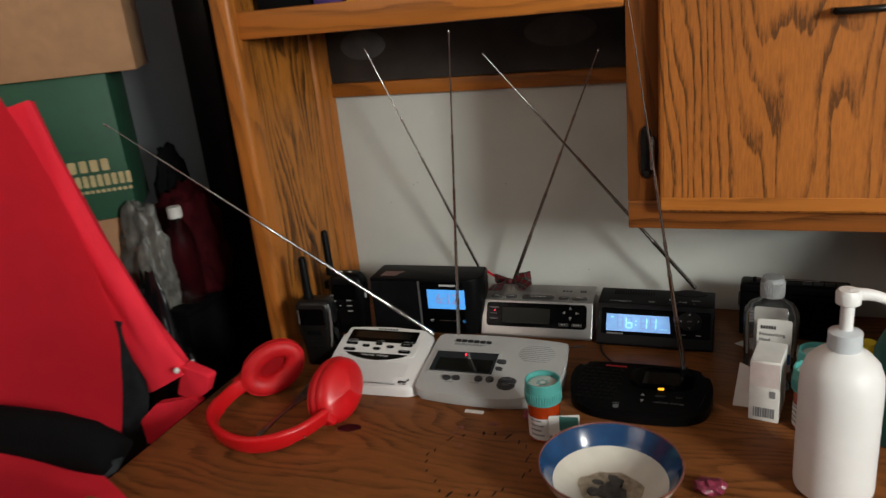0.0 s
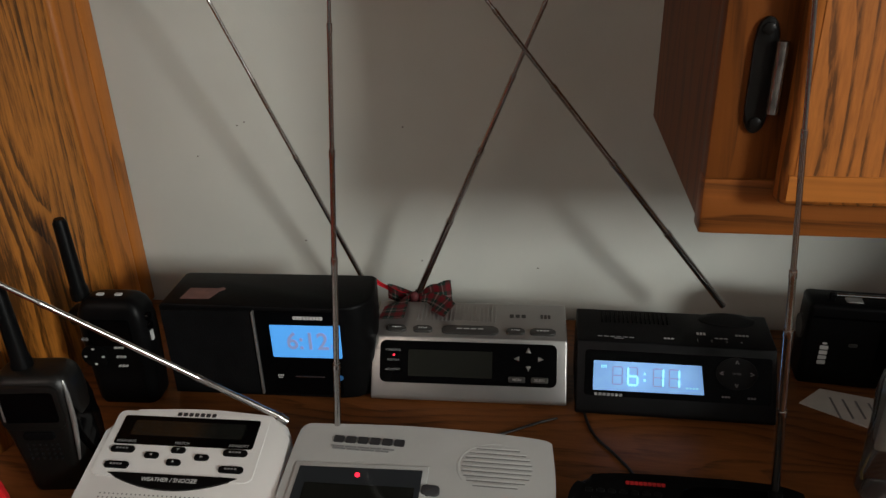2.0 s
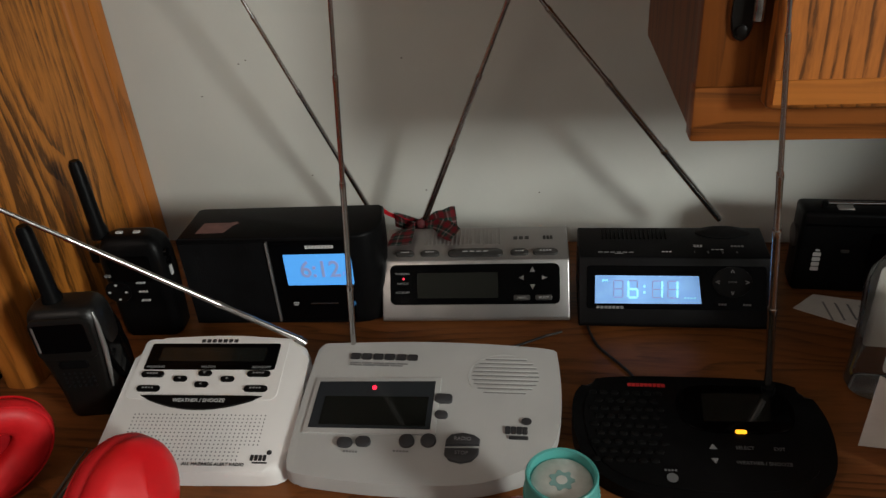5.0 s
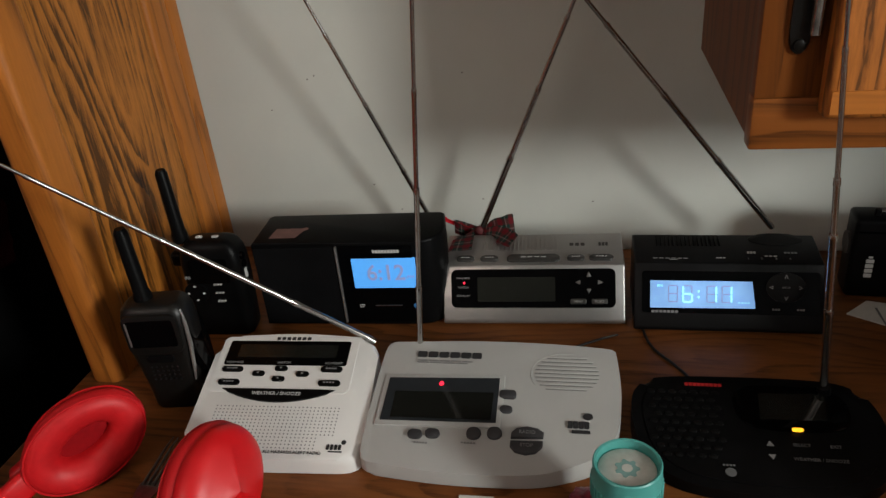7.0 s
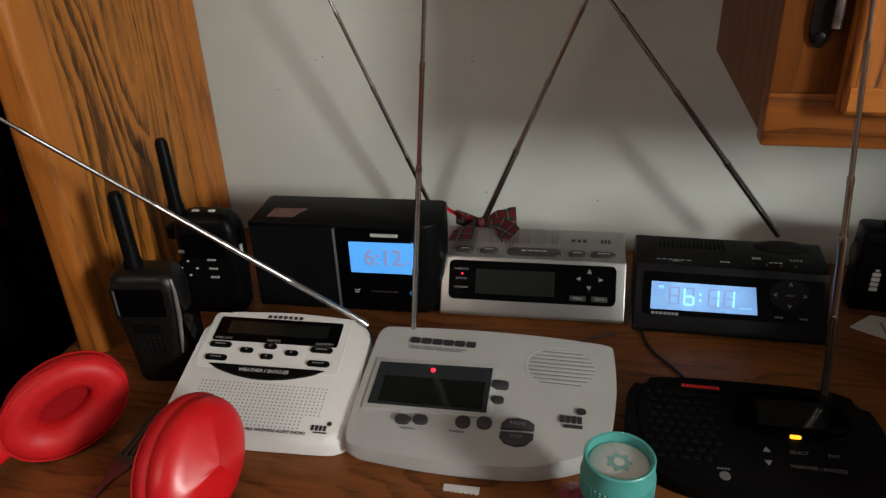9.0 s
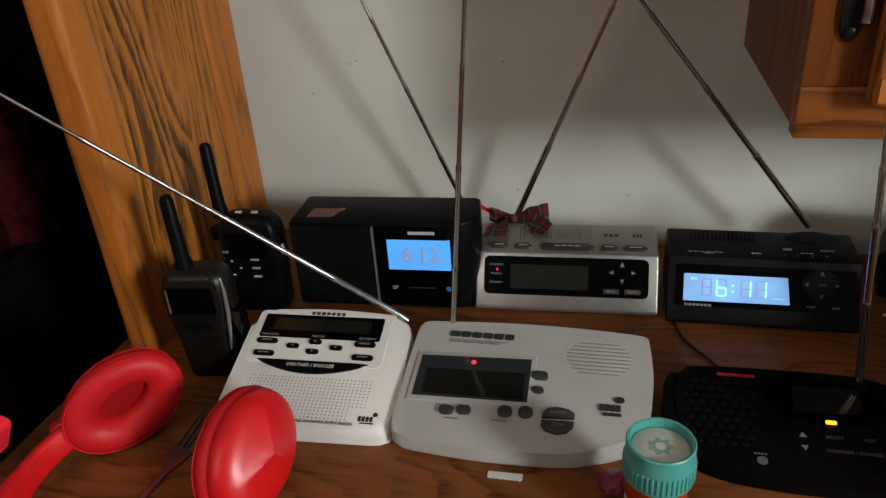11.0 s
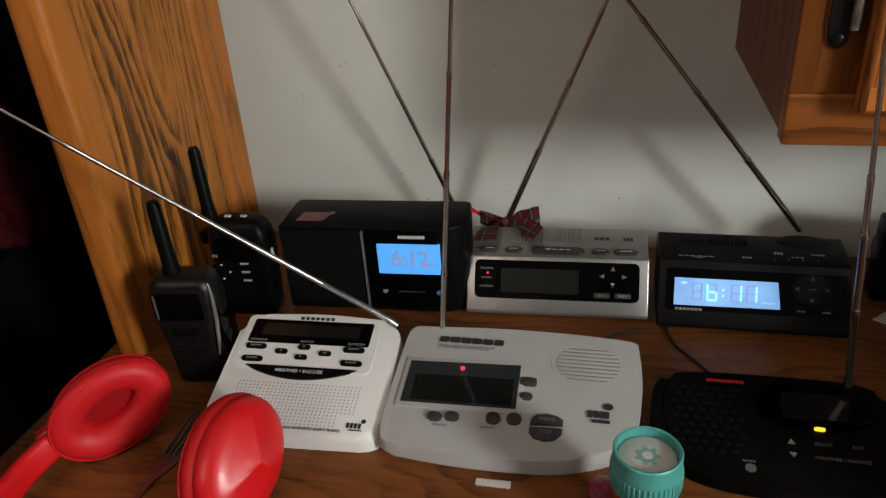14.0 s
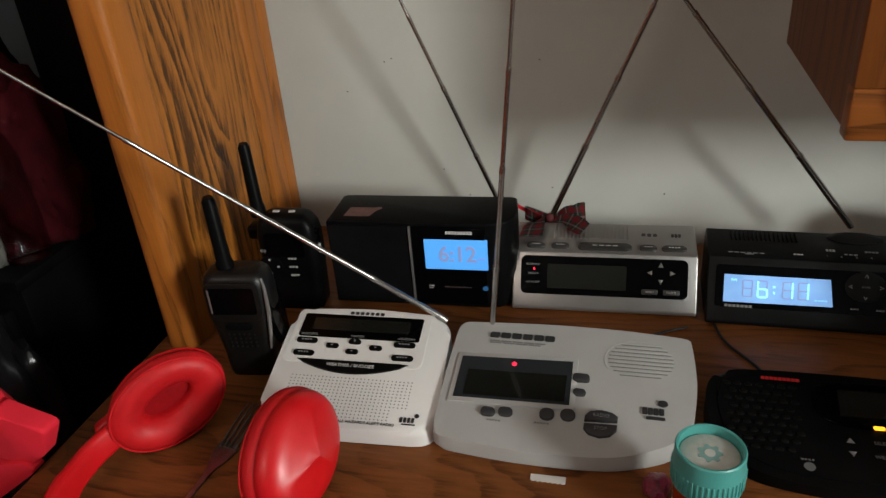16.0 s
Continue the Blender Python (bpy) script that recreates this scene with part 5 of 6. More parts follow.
# ---- lotion bottle ----
lo = thing("lotion_bottle", "tall white pump lotion bottle", "bottle", (0.467, -0.490, DESK), 10)
L = BASE[lo.name]
part("bottle", lathe([(0.001, 0.001), (0.036, 0.001), (0.0405, 0.004), (0.0415, 0.010), (0.0415, 0.130), (0.0405, 0.147), (0.036, 0.160), (0.027, 0.170), (0.018, 0.175), (0.015, 0.178), (0.001, 0.178)], 48), WHITE_PLASTIC, lo, "", L)
part("collar", lathe([(0.001, 0.177), (0.0165, 0.177), (0.0170, 0.180), (0.0165, 0.196), (0.010, 0.199), (0.001, 0.199)], 32), FROST, lo, "", L)
pump = part("pump", lathe([(0.001, 0.198), (0.0065, 0.198), (0.0065, 0.226), (0.012, 0.229), (0.0125, 0.240), (0.010, 0.244), (0.001, 0.2445)], 24), WHITE_PLASTIC, lo, "white pump head", L)
part("nozzle", tube(curve_pts([(0.0, 0, 0.238), (0.018, 0.0, 0.238), (0.036, 0.0, 0.232), (0.048, 0.0, 0.222)], 5), [0.0075, 0.007, 0.007, 0.0068, 0.0066, 0.0064, 0.0062, 0.006, 0.0058, 0.0056, 0.0054, 0.0052, 0.005, 0.0048, 0.0046, 0.0044], 12), WHITE_PLASTIC, pump, "", L)

# ---- hand sanitizer ----
sa = thing("hand_sanitizer", "clear gel hand sanitizer bottle with a white label", "bottle", (0.407, -0.262, DESK), -6)
L = BASE[sa.name]
rg = []
for z, w, d in ((0.001, 0.064, 0.036), (0.006, 0.070, 0.042), (0.030, 0.068, 0.040), (0.070, 0.070, 0.040), (0.100, 0.074, 0.041), (0.116, 0.070, 0.039), (0.126, 0.056, 0.034), (0.131, 0.036, 0.028), (0.133, 0.024, 0.024), (0.139, 0.022, 0.022)):
    rg.append([(x, y, z) for x, y in rrect(w, d, min(w, d) * 0.49, 6)])
part("bottle", rings_mesh(rg), GEL, sa, "clear gel-filled bottle", L)
part("cap", lathe([(0.001, 0.138), (0.0155, 0.138), (0.0158, 0.142), (0.0150, 0.160), (0.0135, 0.165), (0.001, 0.166)], 32), CLEAR_CAP, sa, "clear ribbed screw cap", L)
for k in range(30):
    rib = boxm(0.0146, 0.0160, -0.0006, 0.0006, 0.1405, 0.1590, 0.0003, 1)
    rib.transform(pose(0, 0, 0, 0, 0, 12 * k))
    part("cap_rib", rib, CLEAR_CAP, sa, "", L)
part("cap_disc", lathe([(0.001, 0.1590), (0.0130, 0.1590), (0.0130, 0.1610), (0.001, 0.1612)], 28), FROST, sa, "", L)
FM = L @ face_frame((0, -0.0212, 0.009), 0, 90)
lb = part("label", slab(rrect(0.044, 0.078, 0.004, 3, 0.006, 0.063), -0.0006, 0.0006), CARD_WHITE, sa, "white printed label", FM)
part("label_back", slab(rrect(0.044, 0.080, 0.004, 3, -0.001, 0.064), -0.0362, -0.0354), CARD_WHITE, sa, "white back label", FM)
part("print", bars(-0.002, 0.0900, 0.020, 0.0050, 6, 0.0004), GREY_DARK, lb, "", FM @ Matrix.Translation((0, 0, 0.0007)))
for k, word in enumerate(("Moisturizing", "Hand", "Sanitizer")):
    part("print", letters(word, 0.0066, -0.0130, 0.0795 - 0.0082 * k, "LEFT"), GREY_DARK, lb, "", FM @ Matrix.Translation((0, 0, 0.0007)))
part("blue_band", slab(rrect(0.043, 0.016, 0.002, 2, 0.006, 0.044), 0.0004, 0.0010), BLUE_PRINT, lb, "blue printed band", FM)

# ---- small cartons and cards ----
PINK_SIDE = material("rose_card", (0.50, 0.22, 0.19), 0.65, vary=0.15, scale=60)
ct_ = thing("carton", "small white and pink medicine carton standing on end", "box", (0.4030, -0.335, DESK), -10)
L = BASE[ct_.name]
part("body", boxm(-0.0185, 0.0185, -0.0315, 0.0315, 0.001, 0.087, 0.0012, 2), CARD_WHITE, ct_, "", L)
FM = L @ face_frame((0, -0.0315, 0), 0, 90)
part("print", slab(rrect(0.036, 0.034, 0.001, 2, 0.0, 0.069), 0, 0.0005), PINK_CARD, ct_, "pale pink printed block", FM)
for k in range(9):
    part("code_bar", slab(rrect(0.0016 + 0.0006 * (k % 3), 0.014, 0.0002, 1, -0.012 + 0.003 * k, 0.014), 0, 0.0005), PRINT_GREY, ct_, "", FM)
part("print", slab(rrect(0.007, 0.010, 0.001, 2, 0.010, 0.042), 0, 0.0005), PRINT_GREY, ct_, "", FM)
part("flap", boxm(-0.0178, 0.0178, -0.0300, 0.0300, 0.0866, 0.0880, 0.0006, 1), CARD_WHITE, ct_, "folded top flap", L)
part("side_print", slab(rrect(0.046, 0.050, 0.002, 2, 0.0, 0.05), 0, 0.0005), PINK_SIDE, ct_, "pale red printed side", L @ face_frame((-0.0185, 0, 0), -90, 90))
lc = slab([(-0.013, 0.0), (0.013, 0.002), (0.014, 0.055), (-0.008, 0.062)], 0, 0.0012)
lc.transform(Matrix.Translation((0.3730, -0.335, DESK + 0.001)) @ pose(0, 0, 0, 78, 0, -12))
solid("card", lc, CARD_WHITE, "small white card leaning against the carton", "card", loc=(0.373, -0.335, DESK))
pc = slab([(0.362, -0.143), (0.388, -0.118), (0.455, -0.135), (0.452, -0.172), (0.418, -0.178)], DESK + 0.0005, DESK + 0.0018)
pcard = solid("paper_card", pc, LABEL, "white paper card lying on the desk", "paper", loc=(0.40, -0.15, DESK))
for k in range(5):
    part("print", boxm(0.392 + 0.011 * k, 0.394 + 0.011 * k, -0.165 + 0.001 * k, -0.132 - 0.002 * k, DESK + 0.0016, DESK + 0.0021), PRINT_GREY, pcard)
tg = [(0.0, -0.4185)] + [(0.0 + 0.028 * i / 14, -0.4245 - (0.0012 if i % 2 else 0)) for i in range(15)] + [(0.028, -0.4180)]
solid("paper_tag", slab(tg[::-1], DESK + 0.0005, DESK + 0.0015), LABEL, "scrap of white serrated paper on the desk", "paper", loc=(0.014, -0.42, DESK))

cd = bmesh.new()
bmesh.ops.create_icosphere(cd, subdivisions=3, radius=0.011)
for v in cd.verts:
    v.co *= 1 + 0.30 * noise.noise(v.co * 190)
cd.transform(Matrix.Translation((0.0975, -0.4200, DESK + 0.0068)) @ Matrix.Diagonal((0.9, 1.15, 0.62, 1)))
solid("candy", cd, CANDY, "wrapped dark red hard candy on the desk", "candy", loc=(0.0975, -0.42, DESK))

wp = bmesh.new()
bmesh.ops.create_icosphere(wp, subdivisions=3, radius=0.016)
for v in wp.verts:
    v.co *= 1 + 0.45 * noise.noise(v.co * 120)
wp.transform(Matrix.Translation((0.338, -0.530, DESK + 0.0085)) @ Matrix.Diagonal((1.1, 0.8, 0.55, 1)))
solid("sweet_wrapper", wp, CANDY, "crumpled dark pink sweet wrapper beside the bowl", "wrapper", loc=(0.338, -0.53, DESK))

solid("guitar_pick", slab(smooth_outline([(-0.165, -0.505), (-0.148, -0.508), (-0.132, -0.497), (-0.140, -0.490), (-0.158, -0.493)], 4), DESK + 0.0004, DESK + 0.0016), DARK_RED_CLOTH, "flat dark red plastic piece on the desk", "pick", loc=(-0.148, -0.5, DESK))

FORK_STEEL = material("worn_steel", (0.26, 0.24, 0.22), 0.30, metal=0.9, vary=0.2, scale=150)
fk = thing("fork", "dull steel fork lying on the desk", "fork", (-0.262, -0.43, DESK))
FKM = Matrix.Translation((-0.2650, -0.430, DESK + 0.0025)) @ pose(0, 0, 0, 0, 0, -4) @ Matrix.Diagonal((0.86, 0.95, 1, 1))
for k in range(4):
    u = -0.0087 + 0.0058 * k
    part("tine", tube([(u * 0.95, -0.004, 0.0), (u, 0.018, 0.0022), (u, 0.036, 0.0052), (u, 0.050, 0.0062)], [0.0017, 0.0015, 0.0013, 0.0006], 8), FORK_STEEL, fk, "steel tine", FKM)
neck = slab(smooth_outline([(-0.0108, 0.000), (-0.0108, -0.012), (-0.0065, -0.026), (-0.0030, -0.038), (-0.0028, -0.080), (-0.0055, -0.120), (0.0055, -0.120), (0.0028, -0.080), (0.0030, -0.038), (0.0065, -0.026), (0.0108, -0.012), (0.0108, 0.000)][::-1], 3), 0.0, 0.0018, 0.0006)
part("handle", neck, FORK_STEEL, fk, "", FKM @ Matrix.Translation((0, 0, -0.0020)))

cb = tube(curve_pts([(0.154, -0.150, DESK + 0.0018), (0.158, -0.190, DESK + 0.0018), (0.166, -0.216, DESK + 0.0018), (0.183, -0.240, DESK + 0.0018), (0.196, -0.264, DESK + 0.0018), (0.202, -0.300, DESK + 0.0018)], 6), 0.0014, 8)
solid("power_cable", cb, CABLE, "thin black cable lying across the desk", "cable", loc=(0.18, -0.22, DESK))
cb = tube(curve_pts([(0.070, -0.226, DESK + 0.0016), (0.086, -0.217, DESK + 0.0016), (0.104, -0.206, DESK + 0.0016), (0.116, -0.199, DESK + 0.0016)], 5), 0.0012, 8)
pen = solid("cable_end", cb, CABLE, "short black cable with a metal tip", "cable", loc=(0.09, -0.21, DESK))
part("tip", tube([(0.115, -0.1995, DESK + 0.0017), (0.131, -0.192, DESK + 0.0017)], [0.0014, 0.0010], 10), SILVER_DARK, pen, "dull metal tip")

# worn scorch ticks in a ring and two spilled drops on the desk top
random.seed(8)
for k in range(26):
    a = 2 * math.pi * k / 26 + random.uniform(-0.06, 0.06)
    r = random.uniform(0.92, 1.05)
    n = random.uniform(0.006, 0.017)
    tick = slab(ellipse(random.uniform(0.0007, 0.0016), n / 2, 8), 0.0, 0.0003)
    if random.random() < 0.8:
        part("scorch_mark", tick, SCORCH, desk, "", pose(0.055 + 0.068 * r * math.cos(a), -0.535 + 0.068 * r * math.sin(a), DESK + 0.0002, 0, 0, random.uniform(-25, 15)))
for x, y, rx, ry in ((0.008, -0.464, 0.005, 0.005), (-0.155, -0.502, 0.014, 0.008), (0.050, -0.446, 0.010, 0.005), (0.004, -0.478, 0.004, 0.003), (0.022, -0.505, 0.0035, 0.005)):
    part("stain", slab(ellipse(rx, ry, 20), 0.0, 0.0003), STAIN, desk, "dried red stain", pose(x, y, DESK + 0.0002, 0, 0, 12))

# ---- small black radio at the back ----
bt = thing("portable_radio", "black portable radio with a white battery symbol", "radio", (0.447, -0.085, DESK), -4)
L = BASE[bt.name]
part("body", boxm(-0.078, 0.080, -0.030, 0.006, 0.001, 0.092, 0.005, 3), BLACK_PLASTIC, bt, "", L)
FM = L @ face_frame((0, -0.030, 0), 0, 90)
part("front_panel", slab(rrect(0.080, 0.062, 0.003, 3, 0.028, 0.040), -0.001, 0.0012), BLACK_GLOSS, bt, "", FM)
for k in range(4):
    part("battery_mark", slab(rrect(0.0075, 0.0042, 0.0004, 1, -0.0590, 0.0285 + 0.0056 * k), 0, 0.0006), PRINT_WHITE, bt, "white battery symbol", FM)
part("battery_mark", slab(rrect(0.0040, 0.0020, 0.0004, 1, -0.0590, 0.0500), 0, 0.0006), PRINT_WHITE, bt, "", FM)
part("button", slab(rrect(0.008, 0.0035, 0.0012, 2, -0.034, 0.0500), -0.001, 0.0014, 0.0005), SILVER_DARK, bt, "", FM)
part("top_strip", boxm(-0.074, 0.076, -0.0305, -0.0285, 0.0775, 0.0795), BLACK_GLOSS, bt, "", L)
for k in range(4):
    part("top_key", boxm(0.012 + 0.016 * k, 0.025 + 0.016 * k, -0.020, -0.008, 0.091, 0.0945, 0.001, 1), SILVER_DARK, bt, "grey key", L)
part("top_key", boxm(-0.045, -0.030, -0.022, -0.012, 0.091, 0.0935, 0.001, 1), SILVER, bt, "silver key", L)
part("side_dial", tube([(-0.0805, -0.012, 0.058), (-0.077, -0.012, 0.058)], 0.012, 18), SILVER_DARK, bt, "ribbed side dial", L)
part("antenna", tube([(-0.054, -0.016, 0.0965), (0.036, -0.016, 0.0975)], [0.0022, 0.0018], 10), CHROME, bt, "folded chrome antenna", L)
part("antenna_clip", boxm(-0.060, -0.054, -0.019, -0.013, 0.090, 0.099, 0.001, 1), BLACK_PLASTIC, bt, "", L)

# ---- bottles beside the cabinet ----
gb = thing("spray_bottle", "dark green plastic bottle with a teal cap", "bottle", (0.548, -0.372, DESK))
L = BASE[gb.name]
part("bottle", lathe([(0.001, 0.001), (0.030, 0.001), (0.032, 0.006), (0.032, 0.120), (0.024, 0.142), (0.013, 0.152), (0.001, 0.152)], 32), GREEN_DARK, gb, "", L)
part("cap", lathe([(0.001, 0.151), (0.015, 0.151), (0.015, 0.180), (0.012, 0.184), (0.001, 0.184)], 24), TEAL, gb, "", L)
yb = thing("squeeze_bottle", "small yellow plastic bottle", "bottle", (0.523, -0.290, DESK))
L = BASE[yb.name]
part("bottle", lathe([(0.001, 0.001), (0.020, 0.001), (0.021, 0.004), (0.021, 0.066), (0.012, 0.078), (0.001, 0.078)], 24), YELLOW, yb, "", L)
part("cap", lathe([(0.001, 0.077), (0.010, 0.077), (0.010, 0.090), (0.001, 0.091)], 20), YELLOW, yb, "", L)


# ---- things on the shelf ----
for x0, x1, mat, label in ((-0.365, -0.270, BLACK_CLOTH, "dark soft case on the shelf"), (-0.262, -0.215, material("purple_box", (0.06, 0.03, 0.16), 0.5, vary=0.2), "small purple box on the shelf"),
                           (-0.205, -0.165, YELLOW, "small yellow box on the shelf"), (-0.155, -0.08, BLACK_CLOTH, "dark box on the shelf")):
    solid("shelf_box", boxm(x0, x1, -0.235, -0.15, 1.3172, 1.372, 0.004), mat, label, "box", loc=((x0 + x1) / 2, -0.19, 1.3172))

# ---- beside the desk ----
solid("black_post", boxm(-0.607, -0.534, -0.145, -0.055, 0.0, 2.2, 0.004), BLACK_SATIN, "tall black door edge beside the hutch", "post", loc=(-0.57, -0.10, 0.0))
dr = thing("dresser", "low black dresser in the dark corner", "dresser", (-0.95, -0.25, 0.0))
part("body", boxm(-1.25, -0.612, -0.27, -0.006, 0.0, 0.785, 0.004), BLACK_SATIN, dr)
part("top", boxm(-1.255, -0.610, -0.275, -0.006, 0.7855, 0.80, 0.003), BLACK_SATIN, dr)
part("side_shelf", boxm(-1.255, -0.735, -0.44, -0.2755, 0.7855, 0.80, 0.003), BLACK_SATIN, dr)
for x in (-1.25, -0.77):
    part("leg", boxm(x, x + 0.03, -0.435, -0.405, 0.0, 0.785, 0.003), BLACK_SATIN, dr)
for k in range(3):
    dw = part("drawer", boxm(-1.10, -0.632, -0.286, -0.2705, 0.06 + 0.24 * k, 0.28 + 0.24 * k, 0.003), BLACK_SATIN, dr)
    part("handle", tube([(-0.90, -0.298, 0.17 + 0.24 * k), (-0.83, -0.298, 0.17 + 0.24 * k)], 0.005, 10), CHROME, dw)
STACK = Matrix.Translation((-0.690, -0.240, 0)) @ pose(0, 0, 0, 0, 0, 36)
tb = thing("cardboard_box", "worn tan cardboard box under the green box", "box", (-0.83, -0.24, 0.80))
part("body", boxm(-0.245, -0.035, 0.0, 0.18, 0.8005, 0.985, 0.003), CARDBOARD, tb, "", STACK)
gx = thing("gift_box", "tall dark green carton with gold lettering blocks", "box", (-0.83, -0.24, 0.9855))
part("body", boxm(-0.245, -0.010, 0.0, 0.20, 0.9855, 1.249, 0.002), GREEN_CARD, gx, "", STACK)
FM = STACK @ face_frame((-0.055, 0.0, 1.08), 0, 90)
for u, v, w, h, n in ((-0.020, 0.008, 0.075, 0.022, 4), (0.0, -0.020, 0.100, 0.022, 8), (0.0, -0.040, 0.095, 0.006, 10)):
    word_bars(gx, FM, u, v, w, h, n, GOLD_PRINT, 0.0004)
cx_ = thing("cardboard_box", "plain brown cardboard box stacked on top", "box", (-0.80, -0.25, 1.2495))
part("body", boxm(-0.260, 0.045, -0.010, 0.20, 1.2495, 1.47, 0.003), CARDBOARD, cx_, "", STACK)
part("flap", boxm(-0.258, 0.043, -0.0115, -0.0105, 1.40, 1.468), CARDBOARD, cx_, "", STACK)


FILM = material("crinkled_film", (0.13, 0.125, 0.11), 0.35, vary=0.35, scale=45, bump=0.5, bump_scale=60)


def lump(name, label, category, loc, size, mat, seed, bumps=0.22, freq=2.2):
    """A soft crumpled heap that rests on its base."""
    bm = bmesh.new()
    bmesh.ops.create_icosphere(bm, subdivisions=5, radius=1.0)
    off = Vector((seed * 3.1, seed * 1.7, seed))
    for v in bm.verts:
        n = v.co.normalized()
        v.co = n * (1 + bumps * noise.noise(n * freq + off) + bumps * 0.6 * abs(noise.noise(n * freq * 2.7 + off)) + 0.04 * noise.noise(n * freq * 8 + off))
        v.co.z = max(v.co.z, -0.72)
    bm.transform(Matrix.Translation((loc[0], loc[1], loc[2] + 0.72 * size[2])) @ Matrix.Diagonal((*size, 1)))
    return solid(name, bm, mat, label, category, loc=loc, sharp=70)


lump("plastic_bag", "crumpled pale plastic bag beside the green carton", "bag", (-0.690, -0.258, 0.8005), (0.050, 0.028, 0.120), FILM, 3, 0.30, 2.6)
lump("dark_clothes", "heap of dark red clothes on the dresser", "clothes", (-0.655, -0.150, 0.8005), (0.075, 0.055, 0.125), DARK_RED_CLOTH, 1)
lump("folded_scarf", "dark folded cloth wedged beside the boxes", "cloth", (-0.722, -0.110, 0.8005), (0.034, 0.050, 0.165), BLACK_CLOTH, 5)
lump("black_bag", "shiny black plastic bag leaning on the dresser", "bag", (-0.650, -0.330, 0.0), (0.100, 0.055, 0.50), BAG, 2, 0.16, 3.2)
wb = thing("water_bottle", "small clear bottle with a white cap", "bottle", (-0.640, -0.215, 0.80))
L = BASE[wb.name]
part("bottle", lathe([(0.001, 0.001), (0.026, 0.001), (0.028, 0.006), (0.028, 0.120), (0.020, 0.150), (0.0115, 0.164), (0.0115, 0.172), (0.001, 0.172)], 28), CLEAR, wb, "", L)
part("cap", lathe([(0.001, 0.171), (0.0135, 0.171), (0.0135, 0.190), (0.012, 0.192), (0.001, 0.192)], 24), CARD_WHITE, wb, "white screw cap", L)

# office chair with a jacket over its back
ch = thing("office_chair", "black office chair with padded arms", "chair", (-0.80, -0.80, 0.0))
part("seat", boxm(-1.04, -0.62, -0.98, -0.50, 0.42, 0.50, 0.03, 4), BLACK_CLOTH, ch)
part("backrest", boxm(-1.04, -0.70, -0.512, -0.465, 0.46, 1.24, 0.02, 4), BLACK_CLOTH, ch)
part("column", tube([(-0.81, -0.84, 0.06), (-0.81, -0.84, 0.42)], 0.03, 16), BLACK_SATIN, ch)
for k in range(5):
    a = 2 * math.pi * k / 5
    lg = part("leg", tube([(-0.81, -0.84, 0.075), (-0.81 + 0.26 * math.cos(a), -0.84 + 0.26 * math.sin(a), 0.055)], [0.025, 0.015], 10), BLACK_SATIN, ch)
    part("caster", tube([(-0.81 + 0.26 * math.cos(a), -0.852 + 0.26 * math.sin(a), 0.025), (-0.81 + 0.26 * math.cos(a), -0.828 + 0.26 * math.sin(a), 0.025)], 0.025, 14), BLACK_PLASTIC, lg)
arm = part("armrest", rings_mesh([[(x, -0.657 + 0.030 * math.cos(t), zc + h * math.sin(t)) for t in [2 * math.pi * k / 20 for k in range(20)]]
                                  for x, zc, h in ((-0.80, 0.752, 0.055), (-0.70, 0.755, 0.062), (-0.60, 0.760, 0.062), (-0.52, 0.768, 0.055), (-0.465, 0.772, 0.044), (-0.435, 0.772, 0.030), (-0.423, 0.772, 0.012))]), BLACK_CLOTH, ch, "padded black armrest", None, 70)
part("armrest_edge", tube(curve_pts([(-0.72, -0.680, 0.700), (-0.60, -0.682, 0.704), (-0.50, -0.680, 0.716), (-0.445, -0.668, 0.742), (-0.428, -0.658, 0.768)], 5), 0.012, 8), GREY_CLOTH, arm, "grey piping")
part("arm_post", boxm(-0.80, -0.74, -0.672, -0.642, 0.46, 0.71, 0.006), BLACK_SATIN, ch)

jk = thing("jacket", "bright red jacket draped over the chair", "jacket", (-0.62, -0.60, 0.51))


def sheet(name, rows, mat, thick=0.004, folds=0.007, seed=0, label=""):
    """A cloth panel lofted through rows of points, with folds."""
    bm = bmesh.new()
    fine = [curve_pts(r, 8) for r in rows]
    cols = [curve_pts([fr_[j] for fr_ in fine], 8) for j in range(len(fine[0]))]
    grid = []
    for col in cols:
        g = []
        for p in col:
            nz = noise.noise(Vector((p.x * 9 + p.z * 3 + seed, p.y * 4, p.z * 2.0)))
            n2 = noise.noise(Vector((p.x * 24 + p.z * 9 + seed, p.y * 9, p.z * 6.0)))
            g.append(bm.verts.new(p + Vector((0.15, -1.0, 0.1)) * (folds * nz + folds * 0.4 * n2)))
        grid.append(g)
    for j in range(len(grid) - 1):
        for i in range(len(grid[0]) - 1):
            bm.faces.new((grid[j][i], grid[j + 1][i], grid[j + 1][i + 1], grid[j][i + 1]))
    bmesh.ops.solidify(bm, geom=list(bm.faces), thickness=thick)
    return part(name, bm, mat, jk, label, None, 70)


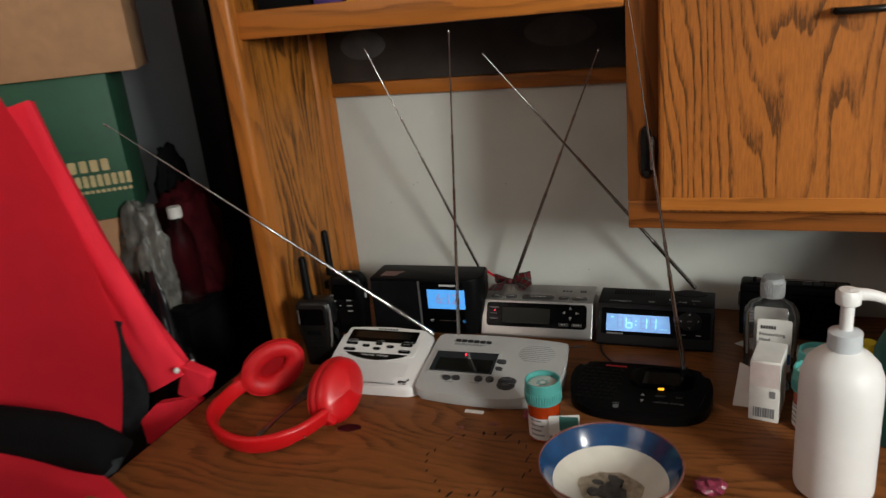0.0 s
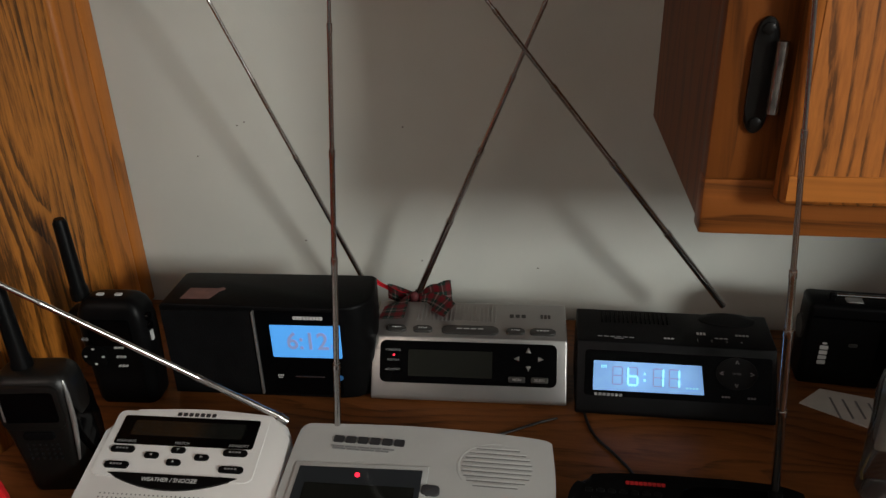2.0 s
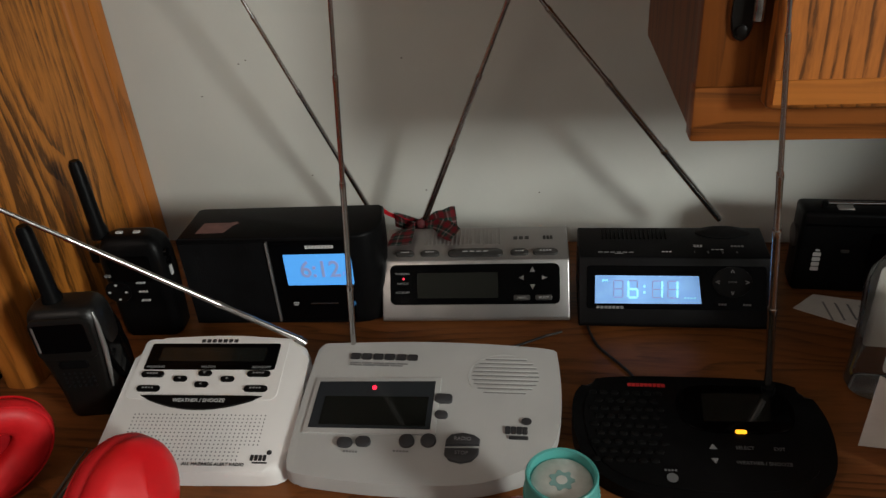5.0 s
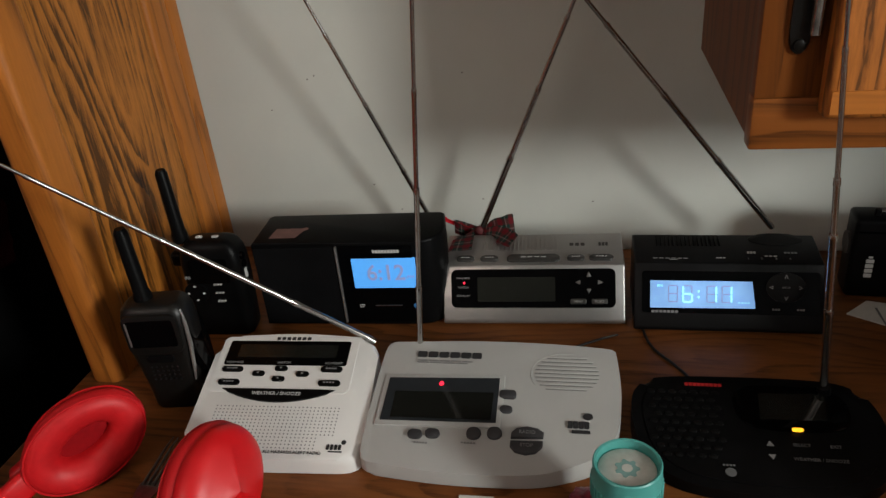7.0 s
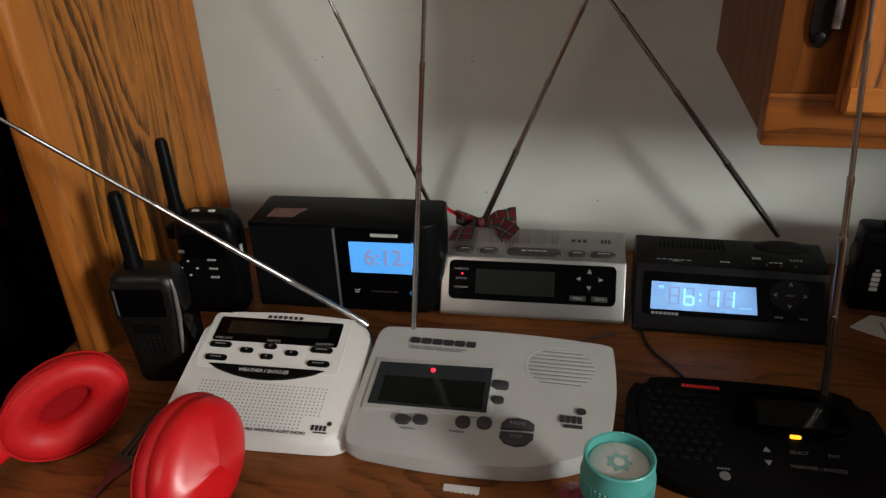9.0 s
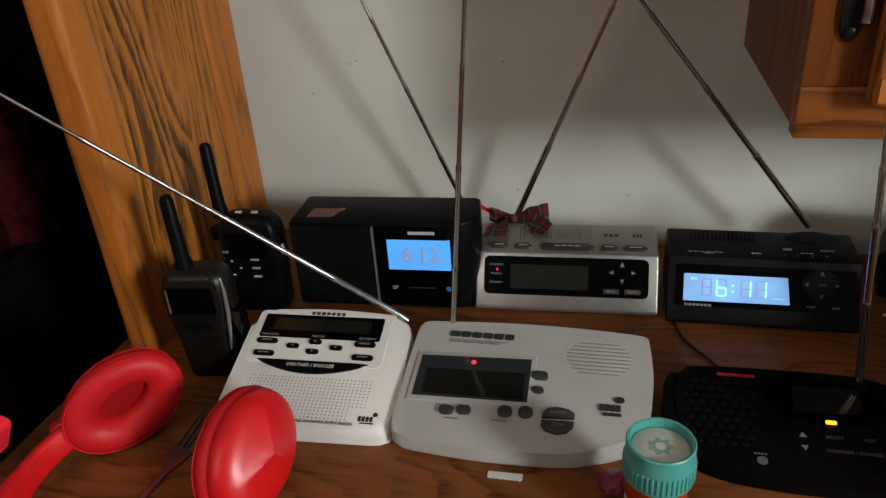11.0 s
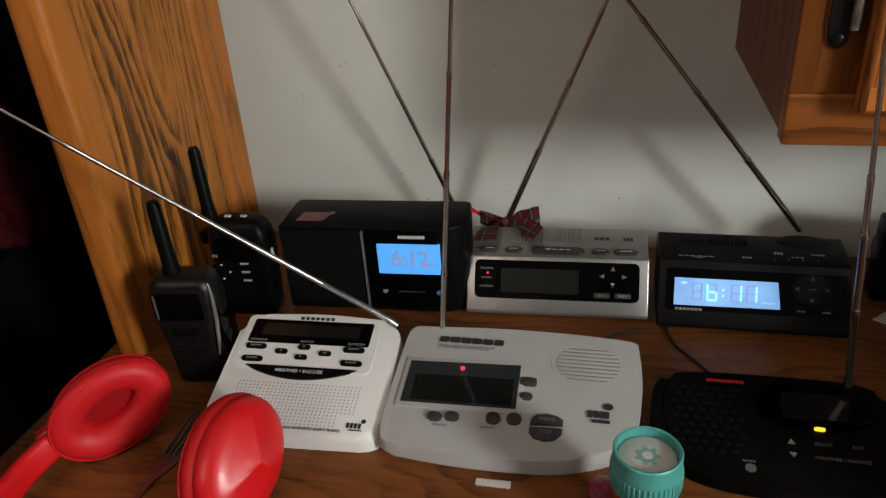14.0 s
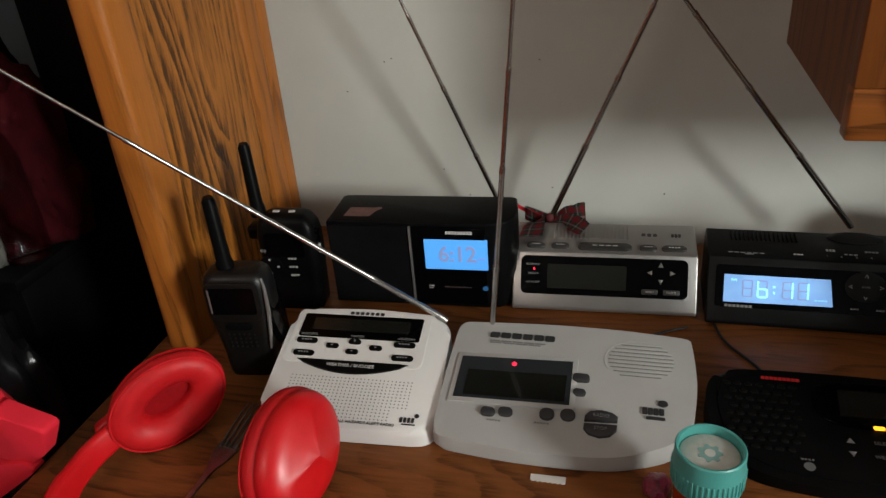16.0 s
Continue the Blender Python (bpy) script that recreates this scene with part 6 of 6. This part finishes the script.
near = lambda x: -0.525 - 0.65 * max(0.0, -0.56 - x)
edge = [(1.285, -0.600), (1.12, -0.560), (0.92, -0.512), (0.81, -0.530), (0.67, -0.570), (0.53, -0.600)]
sheet("body", [[(x, near(x), z) for x in (-1.02, -0.86, -0.70, xr)] for z, xr in edge], RED_CLOTH, seed=2.0)
sheet("lining", [[(x0, -0.512, z), (x0 + 0.022, -0.500, z - 0.01), (x0 + 0.036, -0.488, z - 0.02)] for z, x0 in ((0.90, -0.545), (0.80, -0.550), (0.68, -0.590), (0.56, -0.620))], GREY_CLOTH, seed=5.0, label="dark grey lining")
sheet("front", [[(x, y, z) for x in (-1.00, -0.84, -0.66, xr)] for z, y, xr in ((0.772, -0.700, -0.400), (0.745, -0.716, -0.350), (0.66, -0.722, -0.345), (0.55, -0.720, -0.360))], RED_CLOTH, seed=8.0)
axis = curve_pts([(-0.645, -0.490, 1.225), (-0.620, -0.488, 1.135), (-0.585, -0.486, 1.045), (-0.553, -0.484, 0.965), (-0.522, -0.483, 0.890), (-0.494, -0.482, 0.828), (-0.472, -0.481, 0.785)], 6)
rings = []
for i, p in enumerate(axis):
    s = i / (len(axis) - 1)
    d = (axis[min(i + 1, len(axis) - 1)] - axis[max(i - 1, 0)]).normalized()
    a = Vector((0.85, 0.10, 0.50))
    a = (a - d * a.dot(d)).normalized()
    b = d.cross(a)
    ra, rb = 0.038 + (0.012 * ((s - 0.62) / 0.38) ** 1.2 if s > 0.62 else 0), 0.022
    ring = []
    for k in range(30):
        th = 2 * math.pi * k / 30
        w = 1 + 0.14 * noise.noise(Vector((2.2 * math.cos(th), 2.2 * math.sin(th), 4 * s))) + 0.06 * math.sin(5 * th + 5 * s) - 0.12 * max(0.0, math.cos(3 * th + 1.0))
        ring.append(p + (a * ra * math.cos(th) + b * rb * math.sin(th)) * w)
    rings.append(ring)
slv = part("sleeve", rings_mesh(rings), RED_CLOTH, jk, "", None, 70)
for name_, line_, y0, y1 in (("cuff", [(-0.468, 0.759), (-0.431, 0.753), (-0.404, 0.772), (-0.387, 0.804), (-0.413, 0.812), (-0.436, 0.820)], -0.486, -0.474),
                            ("cuff_flap", [(-0.547, 0.708), (-0.540, 0.668), (-0.533, 0.668), (-0.415, 0.756), (-0.434, 0.760), (-0.508, 0.742)], -0.490, -0.478)):
    fold = slab(rounded(line_, 0.006, 3), -y1, lambda x, z, y0=y0: -y0 + 0.012 * (z - 0.76) / 0.05 * (0.6 if y0 > -0.489 else -0.5), 0.004, 3)
    part(name_, fold, RED_CLOTH, slv, "folded red cuff", pose(0, 0, 0, 90, 0, 0), 50)
sn = bmesh.new()
bmesh.ops.create_uvsphere(sn, u_segments=12, v_segments=8, radius=0.0050)
sn.transform(Matrix.Translation((-0.438, -0.503, 0.816)))
part("snap", sn, CARD_WHITE, slv, "pale snap button")
